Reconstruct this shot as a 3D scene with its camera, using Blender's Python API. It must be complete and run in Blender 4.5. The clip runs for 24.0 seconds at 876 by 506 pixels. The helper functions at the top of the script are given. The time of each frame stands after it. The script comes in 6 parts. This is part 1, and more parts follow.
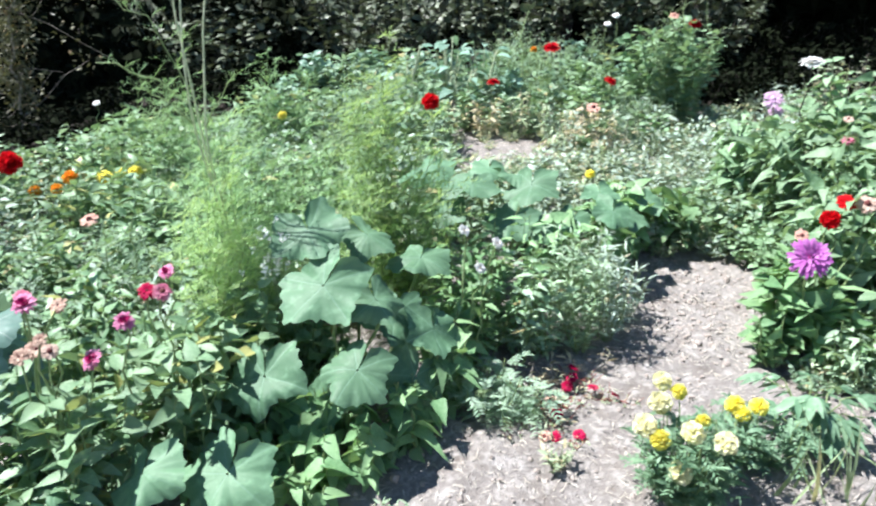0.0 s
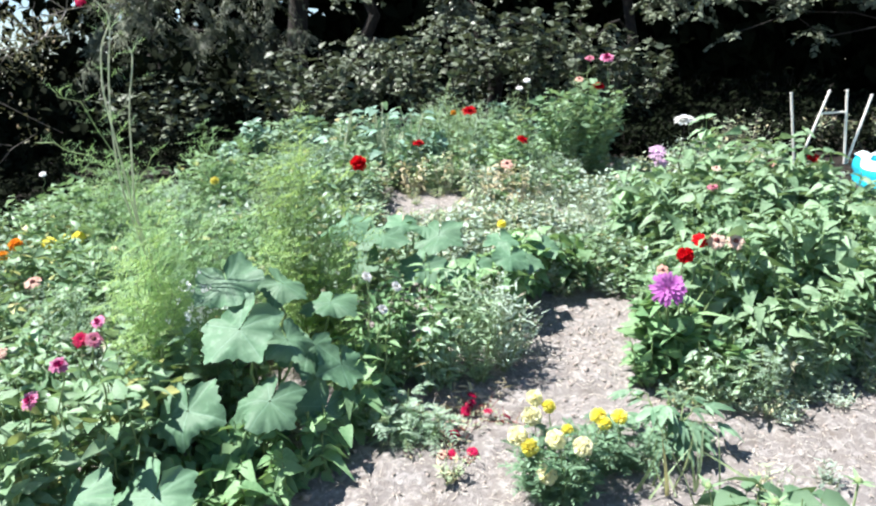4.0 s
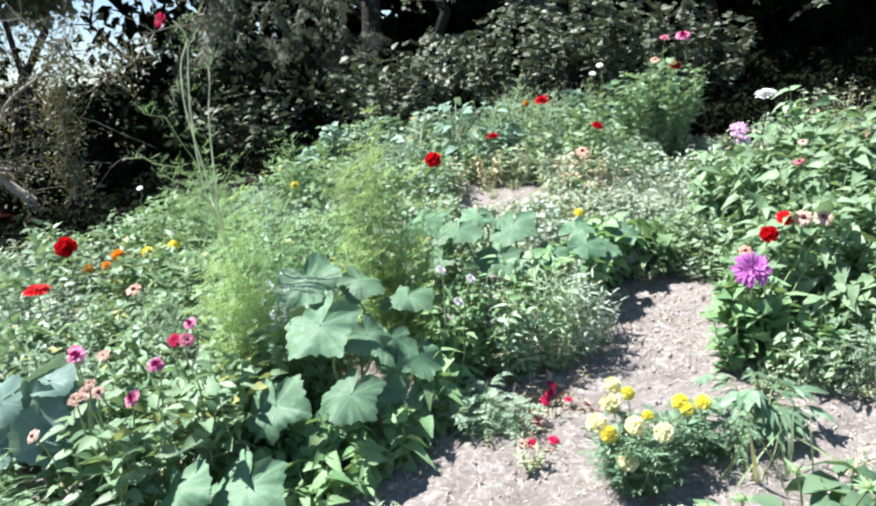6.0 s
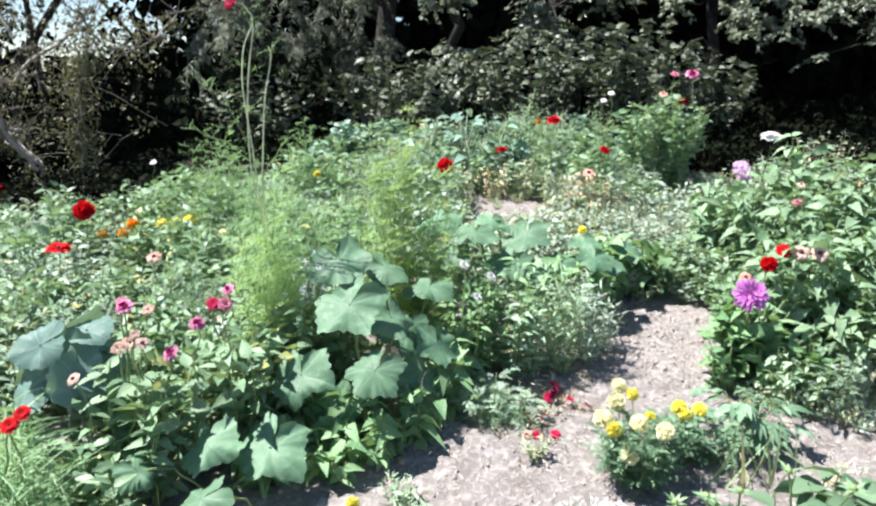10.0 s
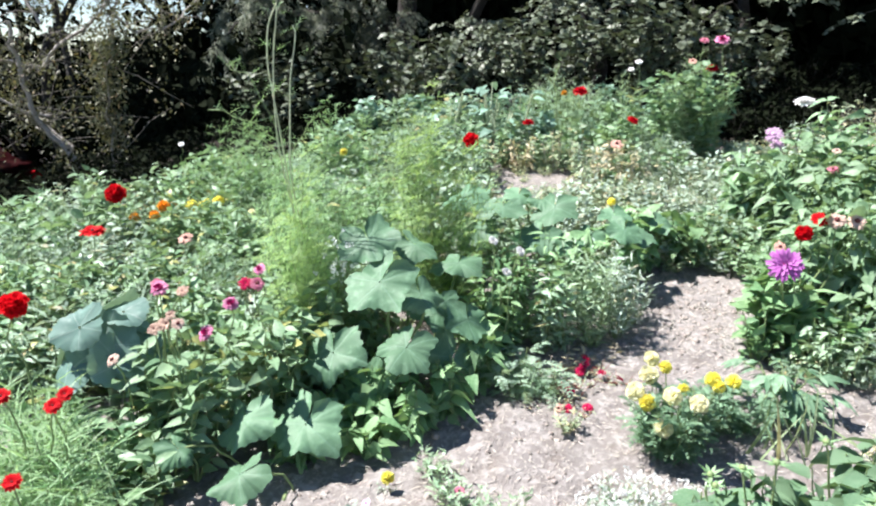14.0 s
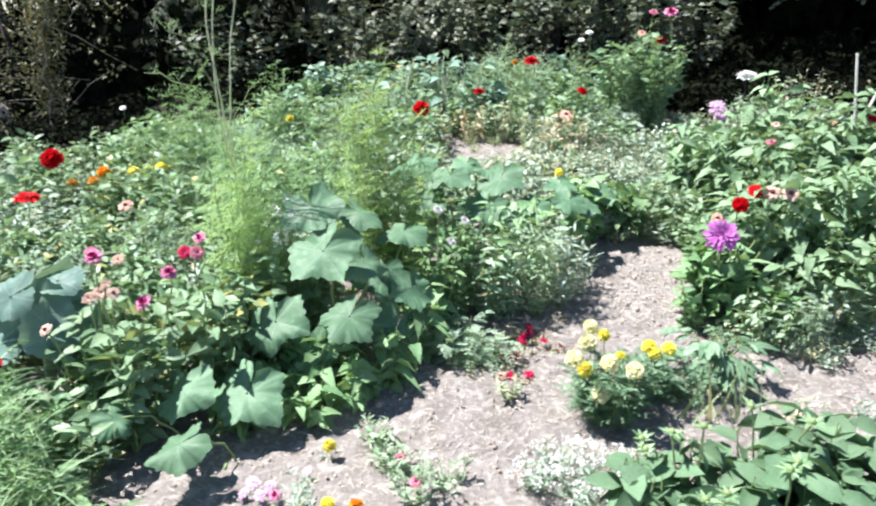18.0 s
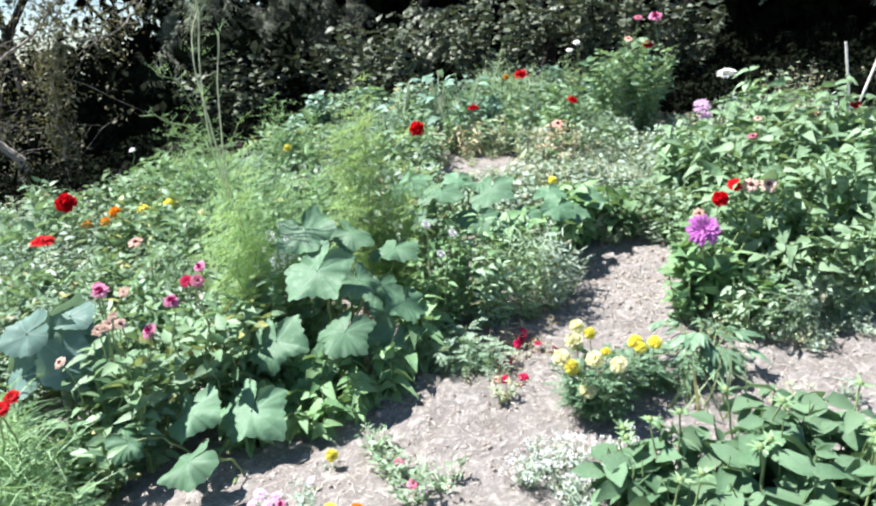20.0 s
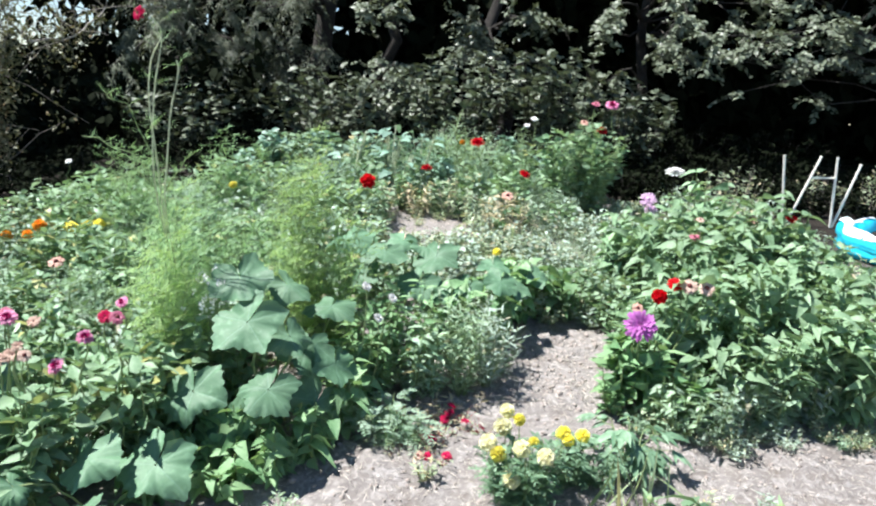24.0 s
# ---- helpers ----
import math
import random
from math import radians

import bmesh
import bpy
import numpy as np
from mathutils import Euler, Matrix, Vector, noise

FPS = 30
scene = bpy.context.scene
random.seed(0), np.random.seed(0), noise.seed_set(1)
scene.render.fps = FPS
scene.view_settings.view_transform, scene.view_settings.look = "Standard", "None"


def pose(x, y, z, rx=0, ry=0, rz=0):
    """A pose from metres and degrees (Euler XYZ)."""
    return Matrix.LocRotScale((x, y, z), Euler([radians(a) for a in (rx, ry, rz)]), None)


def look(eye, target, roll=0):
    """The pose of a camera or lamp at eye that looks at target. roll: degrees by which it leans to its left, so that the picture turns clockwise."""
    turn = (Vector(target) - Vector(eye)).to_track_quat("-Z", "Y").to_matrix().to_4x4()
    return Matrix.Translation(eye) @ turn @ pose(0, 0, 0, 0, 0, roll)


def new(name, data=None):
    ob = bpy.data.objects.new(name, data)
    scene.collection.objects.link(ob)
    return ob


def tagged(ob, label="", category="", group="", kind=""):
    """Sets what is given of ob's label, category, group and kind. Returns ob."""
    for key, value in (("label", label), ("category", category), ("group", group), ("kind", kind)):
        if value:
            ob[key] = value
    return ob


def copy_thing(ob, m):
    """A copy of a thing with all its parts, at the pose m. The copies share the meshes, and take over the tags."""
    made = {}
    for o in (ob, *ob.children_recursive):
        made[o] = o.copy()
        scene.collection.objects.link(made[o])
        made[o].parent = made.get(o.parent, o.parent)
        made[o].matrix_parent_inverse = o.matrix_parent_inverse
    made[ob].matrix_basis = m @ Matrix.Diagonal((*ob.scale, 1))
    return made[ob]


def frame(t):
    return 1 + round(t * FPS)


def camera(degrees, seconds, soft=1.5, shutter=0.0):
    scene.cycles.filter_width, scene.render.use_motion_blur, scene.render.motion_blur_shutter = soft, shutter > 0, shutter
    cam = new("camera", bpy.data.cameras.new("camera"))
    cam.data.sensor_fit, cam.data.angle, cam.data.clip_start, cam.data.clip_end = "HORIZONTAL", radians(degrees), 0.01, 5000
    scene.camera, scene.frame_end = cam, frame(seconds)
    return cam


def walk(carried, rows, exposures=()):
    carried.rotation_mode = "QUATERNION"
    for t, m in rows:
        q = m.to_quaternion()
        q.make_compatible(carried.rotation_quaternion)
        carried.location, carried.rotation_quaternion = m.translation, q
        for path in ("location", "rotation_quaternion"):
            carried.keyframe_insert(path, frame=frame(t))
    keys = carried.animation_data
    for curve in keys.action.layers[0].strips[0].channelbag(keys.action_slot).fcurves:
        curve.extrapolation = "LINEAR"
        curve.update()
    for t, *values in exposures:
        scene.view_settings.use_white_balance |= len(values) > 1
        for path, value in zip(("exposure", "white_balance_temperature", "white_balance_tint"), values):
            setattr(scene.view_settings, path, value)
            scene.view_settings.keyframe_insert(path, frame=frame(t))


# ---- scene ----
cam = camera(62.4, 24.0, soft=2.25, shutter=0.4)
PATH = [  # seconds, place, turn
    (0.0, 0.001, 0.020, 1.163, 72.06, 0.01, 0.22),
    (0.5, 0.005, 0.026, 1.153, 71.52, 0.44, 3.44),
    (1.0, -0.002, -0.020, 1.165, 72.18, -0.96, 5.85),
    (1.5, -0.047, -0.108, 1.168, 75.64, -0.40, 0.09),
    (2.0, -0.049, -0.203, 1.183, 75.39, -1.53, -2.91),
    (2.5, -0.005, -0.260, 1.211, 77.19, 0.03, -4.38),
    (4.5, 0.231, -0.305, 1.217, 75.51, 2.55, -2.37),
    (5.0, 0.240, -0.313, 1.210, 74.77, 3.75, -0.43),
    (5.5, 0.229, -0.313, 1.211, 75.22, 4.46, 2.26),
    (6.0, 0.240, -0.327, 1.212, 76.33, 5.59, 2.72),
    (6.5, 0.242, -0.327, 1.214, 75.81, 6.52, 2.35),
    (7.0, 0.263, -0.345, 1.228, 77.16, 7.58, 2.01),
    (7.5, 0.189, -0.384, 1.223, 78.33, 4.59, 0.34),
    (8.0, 0.119, -0.399, 1.221, 77.08, 4.55, 3.12),
    (8.5, 0.097, -0.434, 1.225, 78.72, 3.72, 4.24),
    (9.0, 0.070, -0.471, 1.222, 79.37, 1.28, 4.49),
    (9.5, 0.056, -0.487, 1.220, 80.31, -0.18, 4.47),
    (10.0, 0.060, -0.500, 1.193, 77.28, -0.71, 2.07),
    (10.5, 0.065, -0.501, 1.199, 76.15, -0.22, 3.12),
    (11.0, 0.063, -0.502, 1.202, 76.78, 0.29, 2.52),
    (11.5, 0.059, -0.508, 1.203, 76.41, 1.28, 1.73),
    (13.5, 0.064, -0.507, 1.200, 76.08, 0.44, 2.77),
    (14.0, 0.051, -0.497, 1.197, 75.29, 0.90, 3.83),
    (14.5, 0.057, -0.492, 1.198, 74.28, 1.68, 3.09),
    (15.0, 0.059, -0.495, 1.203, 75.36, 2.19, 3.66),
    (15.5, 0.046, -0.486, 1.201, 74.84, 1.40, 3.56),
    (16.0, 0.048, -0.486, 1.202, 75.95, -0.87, 1.89),
    (16.5, 0.028, -0.492, 1.199, 74.65, 0.35, 4.62),
    (17.0, 0.048, -0.502, 1.198, 74.21, 0.08, 2.14),
    (17.5, 0.044, -0.506, 1.198, 74.22, 0.75, 1.82),
    (18.0, 0.092, -0.495, 1.197, 72.83, -0.29, 0.53),
    (18.5, 0.131, -0.531, 1.204, 76.10, -3.84, 1.71),
    (20.5, 0.227, -0.610, 1.210, 73.48, 5.53, 1.00),
    (21.0, 0.201, -0.607, 1.216, 73.15, 4.47, 1.86),
    (21.5, 0.208, -0.586, 1.209, 73.77, 2.57, 0.89),
    (22.0, 0.209, -0.589, 1.237, 78.79, -0.49, 0.25),
    (22.5, 0.197, -0.575, 1.234, 75.77, -3.17, -0.19),
    (23.0, 0.199, -0.543, 1.258, 77.18, -4.19, -3.08),
    (23.5, 0.191, -0.542, 1.266, 78.06, -4.10, -2.89),
    (24.0, 0.191, -0.535, 1.260, 78.12, -4.22, -2.10),
]
walk(cam, [(t, pose(*p)) for t, *p in PATH], [(0.0, 1.54, 6280, 10), (2.5, 1.54, 6350, 10), (4.5, 1.57, 6480, 11), (8.0, 1.57, 6490, 13), (18.5, 1.57, 6500, 12), (20.5, 1.50, 6450, 10), (22.0, 1.44, 6420, 10), (24.0, 1.44, 6400, 10)])

# ---- light: a high summer sun from the left, slightly behind the bed ----
SUN_TO = Vector((-0.64, 0.08, 1.18)).normalized()
world = bpy.data.worlds.new("sky")
scene.world = world
world.use_nodes = True
wn = world.node_tree
sky = wn.nodes.new("ShaderNodeTexSky")
sky.sky_type = "NISHITA"
sky.sun_disc = False
sky.sun_elevation = math.asin(SUN_TO.z)
sky.sun_rotation = math.atan2(SUN_TO.x, SUN_TO.y)
sky.air_density, sky.dust_density, sky.ozone_density = 1.0, 0.0, 3.0
wn.nodes["Background"].inputs["Strength"].default_value = 0.057
wn.links.new(sky.outputs["Color"], wn.nodes["Background"].inputs["Color"])
sun = new("sun", bpy.data.lights.new("sun", "SUN"))
sun.data.energy, sun.data.angle, sun.data.color = 4.75, radians(0.53), (1.0, 0.975, 0.95)
sun.matrix_world = look(SUN_TO * 30, (0, 0, 0))


# ---- materials ----
def node(nt, kind, **inputs):
    n = nt.nodes.new(kind)
    for k, v in inputs.items():
        n.inputs[k.replace("_", " ")].default_value = v
    return n


def mixed(nt, fac, a, b, mode="MIX"):
    m = nt.nodes.new("ShaderNodeMix")
    m.data_type, m.blend_type = "RGBA", mode
    for sock, v in ((m.inputs[0], fac), (m.inputs[6], a), (m.inputs[7], b)):
        if hasattr(v, "is_output"):
            nt.links.new(v, sock)
        else:
            sock.default_value = (*v, 1) if isinstance(v, tuple) and len(v) == 3 else v
    return m.outputs[2]


def ramp(nt, src, a, b):
    r = nt.nodes.new("ShaderNodeMapRange")
    r.inputs[1].default_value, r.inputs[2].default_value = a, b
    nt.links.new(src, r.inputs[0])
    return r.outputs[0]


def leaf_material(name, dark, light, rough=0.5, through_light=0.25, grain=60.0, odd=None, odd_share=0.06, bump=0.25, glow=(1.5, 1.5, 0.6), gloss=0.3, lift=0.02):
    """Leaf: colour differs from leaf to leaf, mottled at two scales, lets some light through."""
    mat = bpy.data.materials.new(name)
    mat.use_nodes = True
    nt = mat.node_tree
    bsdf = nt.nodes["Principled BSDF"]
    geo = nt.nodes.new("ShaderNodeNewGeometry")
    info = nt.nodes.new("ShaderNodeObjectInfo")
    coord = nt.nodes.new("ShaderNodeTexCoord")
    big = node(nt, "ShaderNodeTexNoise", Scale=7.0, Detail=2.0)
    fine = node(nt, "ShaderNodeTexNoise", Scale=grain, Detail=3.0)
    for t in (big, fine):
        nt.links.new(coord.outputs["Object"], t.inputs["Vector"])
    both = nt.nodes.new("ShaderNodeMath")
    both.operation = "ADD"
    nt.links.new(geo.outputs["Random Per Island"], both.inputs[0])
    nt.links.new(info.outputs["Random"], both.inputs[1])
    each = nt.nodes.new("ShaderNodeMath")
    each.operation = "FRACT"
    nt.links.new(both.outputs[0], each.inputs[0])
    base = mixed(nt, each.outputs[0], dark, light)
    base = mixed(nt, ramp(nt, big.outputs["Fac"], 0.35, 0.7), base, mixed(nt, 0.5, base, light), "MIX")
    pale = tuple(min(1, 1.35 * v + lift) for v in light)
    base = mixed(nt, ramp(nt, fine.outputs["Fac"], 0.52, 0.85), base, pale)
    hue = nt.nodes.new("ShaderNodeHueSaturation")
    nt.links.new(base, hue.inputs["Color"])
    add = nt.nodes.new("ShaderNodeMath")
    add.operation = "MULTIPLY_ADD"
    nt.links.new(info.outputs["Random"], add.inputs[0])
    add.inputs[1].default_value, add.inputs[2].default_value = 0.35, 0.82
    nt.links.new(add.outputs[0], hue.inputs["Value"])
    base = hue.outputs["Color"]
    if odd:
        gt = nt.nodes.new("ShaderNodeMath")
        gt.operation = "GREATER_THAN"
        mul = nt.nodes.new("ShaderNodeMath")
        mul.operation = "FRACT"
        scl = nt.nodes.new("ShaderNodeMath")
        scl.operation = "MULTIPLY"
        scl.inputs[1].default_value = 37.7
        nt.links.new(each.outputs[0], scl.inputs[0])
        nt.links.new(scl.outputs[0], mul.inputs[0])
        nt.links.new(mul.outputs[0], gt.inputs[0])
        gt.inputs[1].default_value = 1 - odd_share
        base = mixed(nt, gt.outputs[0], base, odd)
    nt.links.new(base, bsdf.inputs["Base Color"])
    bsdf.inputs["Roughness"].default_value = rough
    bsdf.inputs["Specular IOR Level"].default_value = gloss
    bp = node(nt, "ShaderNodeBump", Strength=bump, Distance=0.004)
    nt.links.new(fine.outputs["Fac"], bp.inputs["Height"])
    nt.links.new(bp.outputs["Normal"], bsdf.inputs["Normal"])
    tl = nt.nodes.new("ShaderNodeBsdfTranslucent")
    tint = mixed(nt, 0.5, base, tuple(min(1, v * k) for v, k in zip(light, glow)))
    nt.links.new(tint, tl.inputs["Color"])
    mx = nt.nodes.new("ShaderNodeMixShader")
    mx.inputs[0].default_value = through_light
    nt.links.new(bsdf.outputs[0], mx.inputs[1])
    nt.links.new(tl.outputs[0], mx.inputs[2])
    nt.links.new(mx.outputs[0], nt.nodes["Material Output"].inputs["Surface"])
    return mat


def veined(mat, colour):
    """Adds pale main veins that fan out from the leaf stalk."""
    nt = mat.node_tree
    bsdf = nt.nodes["Principled BSDF"]
    uv = nt.nodes.new("ShaderNodeUVMap")
    sep = nt.nodes.new("ShaderNodeSeparateXYZ")
    nt.links.new(uv.outputs[0], sep.inputs[0])

    def calc(op, a, b=None):
        m = nt.nodes.new("ShaderNodeMath")
        m.operation = op
        for sock, v in zip(m.inputs, (a, b)):
            if v is not None:
                if hasattr(v, "is_output"):
                    nt.links.new(v, sock)
                else:
                    sock.default_value = v
        return m.outputs[0]

    x, y = calc("SUBTRACT", sep.outputs[0], 0.5), calc("SUBTRACT", sep.outputs[1], 0.5)
    angle = calc("ARCTAN2", x, y)
    far = calc("SQRT", calc("ADD", calc("MULTIPLY", x, x), calc("MULTIPLY", y, y)))
    main = calc("MULTIPLY", calc("ABSOLUTE", calc("SINE", calc("MULTIPLY", angle, 2.5))), far)
    rib = calc("ABSOLUTE", calc("SINE", calc("MULTIPLY_ADD", far, 70.0)))
    line = ramp(nt, main, 0.020, 0.006)
    side = calc("MULTIPLY", ramp(nt, rib, 0.25, 0.05), 0.06)
    mask = calc("MAXIMUM", line, side)
    was = bsdf.inputs["Base Color"].links[0].from_socket
    nt.links.new(mixed(nt, calc("MULTIPLY", mask, 0.75), was, colour), bsdf.inputs["Base Color"])
    return mat


def plain_material(name, a, b, rough=0.7, scale=20.0, bump=0.3, dist=0.01, metal=0.0, detail=5.0):
    """Surface of two mingled colours with fine relief."""
    mat = bpy.data.materials.new(name)
    mat.use_nodes = True
    nt = mat.node_tree
    bsdf = nt.nodes["Principled BSDF"]
    coord = nt.nodes.new("ShaderNodeTexCoord")
    n1 = node(nt, "ShaderNodeTexNoise", Scale=scale, Detail=detail)
    n2 = node(nt, "ShaderNodeTexNoise", Scale=scale * 9, Detail=3.0)
    geo = nt.nodes.new("ShaderNodeNewGeometry")
    for t in (n1, n2):
        nt.links.new(coord.outputs["Object"], t.inputs["Vector"])
    c = mixed(nt, ramp(nt, n1.outputs["Fac"], 0.3, 0.7), a, b)
    c = mixed(nt, ramp(nt, n2.outputs["Fac"], 0.4, 0.8), c, mixed(nt, 0.5, c, b))
    c = mixed(nt, geo.outputs["Random Per Island"], c, mixed(nt, 0.35, c, a))
    nt.links.new(c, bsdf.inputs["Base Color"])
    bsdf.inputs["Roughness"].default_value = rough
    bsdf.inputs["Metallic"].default_value = metal
    bp = node(nt, "ShaderNodeBump", Strength=bump, Distance=dist)
    nt.links.new(n2.outputs["Fac"], bp.inputs["Height"])
    nt.links.new(bp.outputs["Normal"], bsdf.inputs["Normal"])
    return mat


def soil_material():
    """Dry pale sandy soil: stains, clods, chaff and fine grain."""
    mat = bpy.data.materials.new("dry_sandy_soil")
    mat.use_nodes = True
    nt = mat.node_tree
    bsdf = nt.nodes["Principled BSDF"]
    coord = nt.nodes.new("ShaderNodeTexCoord")
    tex = []
    for s, d in ((1.3, 4), (9.0, 5), (55.0, 4), (260.0, 3), (24.0, 6)):
        t = node(nt, "ShaderNodeTexNoise", Scale=s, Detail=d)
        nt.links.new(coord.outputs["Object"], t.inputs["Vector"])
        tex.append(t.outputs["Fac"])
    c = mixed(nt, ramp(nt, tex[0], 0.35, 0.65), (0.220, 0.200, 0.187), (0.272, 0.250, 0.235))
    c = mixed(nt, ramp(nt, tex[1], 0.45, 0.75), c, (0.180, 0.155, 0.135))
    c = mixed(nt, ramp(nt, tex[2], 0.5, 0.75), c, (0.365, 0.342, 0.322))
    c = mixed(nt, ramp(nt, tex[3], 0.55, 0.8), c, (0.17, 0.145, 0.125))
    c = mixed(nt, ramp(nt, tex[4], 0.54, 0.66), c, mixed(nt, 0.6, c, (0.43, 0.405, 0.383)))
    # past the beds the ground turns near-black: litter, with the trees' shade painted in
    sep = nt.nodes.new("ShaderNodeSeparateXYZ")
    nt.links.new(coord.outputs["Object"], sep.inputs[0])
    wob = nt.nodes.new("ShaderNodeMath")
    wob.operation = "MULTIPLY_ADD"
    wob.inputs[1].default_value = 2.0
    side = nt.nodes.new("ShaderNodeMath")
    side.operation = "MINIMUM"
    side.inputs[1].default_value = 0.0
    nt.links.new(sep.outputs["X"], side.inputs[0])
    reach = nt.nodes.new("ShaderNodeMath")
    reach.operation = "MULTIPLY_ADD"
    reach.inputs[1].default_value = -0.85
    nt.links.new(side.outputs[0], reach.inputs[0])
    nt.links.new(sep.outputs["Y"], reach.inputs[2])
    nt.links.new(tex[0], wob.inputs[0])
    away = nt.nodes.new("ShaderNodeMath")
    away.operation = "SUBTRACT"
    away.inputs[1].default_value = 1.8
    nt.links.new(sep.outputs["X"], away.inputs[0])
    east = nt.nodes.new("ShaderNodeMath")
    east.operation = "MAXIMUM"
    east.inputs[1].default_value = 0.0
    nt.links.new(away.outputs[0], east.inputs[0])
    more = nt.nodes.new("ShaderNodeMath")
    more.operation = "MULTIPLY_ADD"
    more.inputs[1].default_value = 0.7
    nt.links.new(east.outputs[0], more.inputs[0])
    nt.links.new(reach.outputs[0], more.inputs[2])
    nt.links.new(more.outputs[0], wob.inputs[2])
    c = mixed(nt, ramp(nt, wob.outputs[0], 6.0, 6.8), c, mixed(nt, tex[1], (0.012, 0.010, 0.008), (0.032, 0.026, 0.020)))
    nt.links.new(c, bsdf.inputs["Base Color"])
    bsdf.inputs["Roughness"].default_value = 0.95
    bsdf.inputs["Specular IOR Level"].default_value = 0.2
    add = nt.nodes.new("ShaderNodeMath")
    add.operation = "ADD"
    nt.links.new(tex[2], add.inputs[0])
    nt.links.new(tex[3], add.inputs[1])
    bp = node(nt, "ShaderNodeBump", Strength=0.8, Distance=0.012)
    nt.links.new(add.outputs[0], bp.inputs["Height"])
    nt.links.new(bp.outputs["Normal"], bsdf.inputs["Normal"])
    return mat


M_SOIL = soil_material()
M_STRAW = plain_material("dry_straw", (0.48, 0.43, 0.35), (0.64, 0.60, 0.53), 0.8, 30)
M_CLOD = plain_material("clod", (0.28, 0.235, 0.205), (0.42, 0.37, 0.335), 0.95, 40, 0.6)
M_PUMPKIN = veined(leaf_material("pumpkin_leaf", (0.070, 0.152, 0.084), (0.122, 0.228, 0.132), 0.58, 0.18, 38, bump=0.5), (0.16, 0.28, 0.19))
M_HERB = leaf_material("herb_leaf", (0.11, 0.185, 0.12), (0.29, 0.40, 0.29), 0.5, 0.24, 80, (0.36, 0.31, 0.16), 0.06, gloss=0.22)
M_ZINNIA = leaf_material("zinnia_leaf", (0.05, 0.125, 0.06), (0.26, 0.385, 0.23), 0.44, 0.22, 70, (0.33, 0.34, 0.13), 0.06, gloss=0.32)
M_BUSH = leaf_material("bush_leaf", (0.08, 0.165, 0.08), (0.265, 0.385, 0.235), 0.5, 0.24, 70, gloss=0.2)
M_GREY = leaf_material("grey_green_leaf", (0.22, 0.305, 0.245), (0.40, 0.49, 0.41), 0.6, 0.2, 90, (0.40, 0.37, 0.27), 0.08)
M_WEED = leaf_material("dry_weed_leaf", (0.22, 0.31, 0.18), (0.41, 0.48, 0.33), 0.6, 0.2, 90, (0.50, 0.43, 0.28), 0.25)
M_FEATHER = leaf_material("feathery_leaf", (0.185, 0.32, 0.115), (0.38, 0.51, 0.26), 0.55, 0.45, 60)
M_MOUND = leaf_material("mound_leaf", (0.16, 0.28, 0.165), (0.40, 0.53, 0.37), 0.5, 0.25, 80)
M_SOFTBLUE = leaf_material("soft_blue_green_leaf", (0.15, 0.255, 0.175), (0.34, 0.45, 0.345), 0.55, 0.35, 60)
M_FERN = leaf_material("fern_green_leaf", (0.12, 0.25, 0.115), (0.33, 0.475, 0.275), 0.5, 0.35, 60)
M_FEATHER_B = leaf_material("blue_feathery_leaf", (0.14, 0.27, 0.125), (0.30, 0.45, 0.245), 0.55, 0.35, 60)
M_BEAN = leaf_material("bean_leaf", (0.065, 0.165, 0.072), (0.245, 0.39, 0.195), 0.48, 0.24, 60, gloss=0.25)
M_CABBAGE = veined(leaf_material("cabbage_leaf", (0.10, 0.185, 0.155), (0.17, 0.265, 0.22), 0.55, 0.2, 24, bump=0.4), (0.34, 0.42, 0.37))
M_HYDRANGEA = leaf_material("broad_leaf", (0.07, 0.15, 0.078), (0.165, 0.27, 0.155), 0.45, 0.2, 60, bump=0.5)
M_GRASS = leaf_material("grass_blade", (0.17, 0.26, 0.11), (0.38, 0.46, 0.29), 0.5, 0.3, 60, (0.5, 0.43, 0.26), 0.06)
M_TREE = leaf_material("tree_leaf", (0.033, 0.046, 0.030), (0.20, 0.236, 0.165), 0.42, 0.12, 50, gloss=0.3)
# tree leaf darkened for undergrowth, shade put into its colour
M_UNDER = leaf_material("shade_darkened_leaf", (0.025, 0.038, 0.024), (0.13, 0.155, 0.105), 0.45, 0.1, 50, gloss=0.25)
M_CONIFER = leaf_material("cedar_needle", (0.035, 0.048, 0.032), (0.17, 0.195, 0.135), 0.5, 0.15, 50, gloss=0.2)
# near-black leaf: deep shade put into the colour of thicket, canopy and weeds
M_SHADELEAF = leaf_material("shade_black_leaf", (0.004, 0.006, 0.003), (0.01, 0.014, 0.007), 0.85, 0.03, 30, gloss=0.03, lift=0.0)
M_SHRUB = leaf_material("yellowing_shrub_leaf", (0.050, 0.055, 0.031), (0.155, 0.158, 0.092), 0.55, 0.2, 50, (0.20, 0.14, 0.07), 0.07)
M_BLUE = leaf_material("blue_green_leaf", (0.075, 0.165, 0.115), (0.235, 0.365, 0.285), 0.45, 0.2, 60, gloss=0.4)
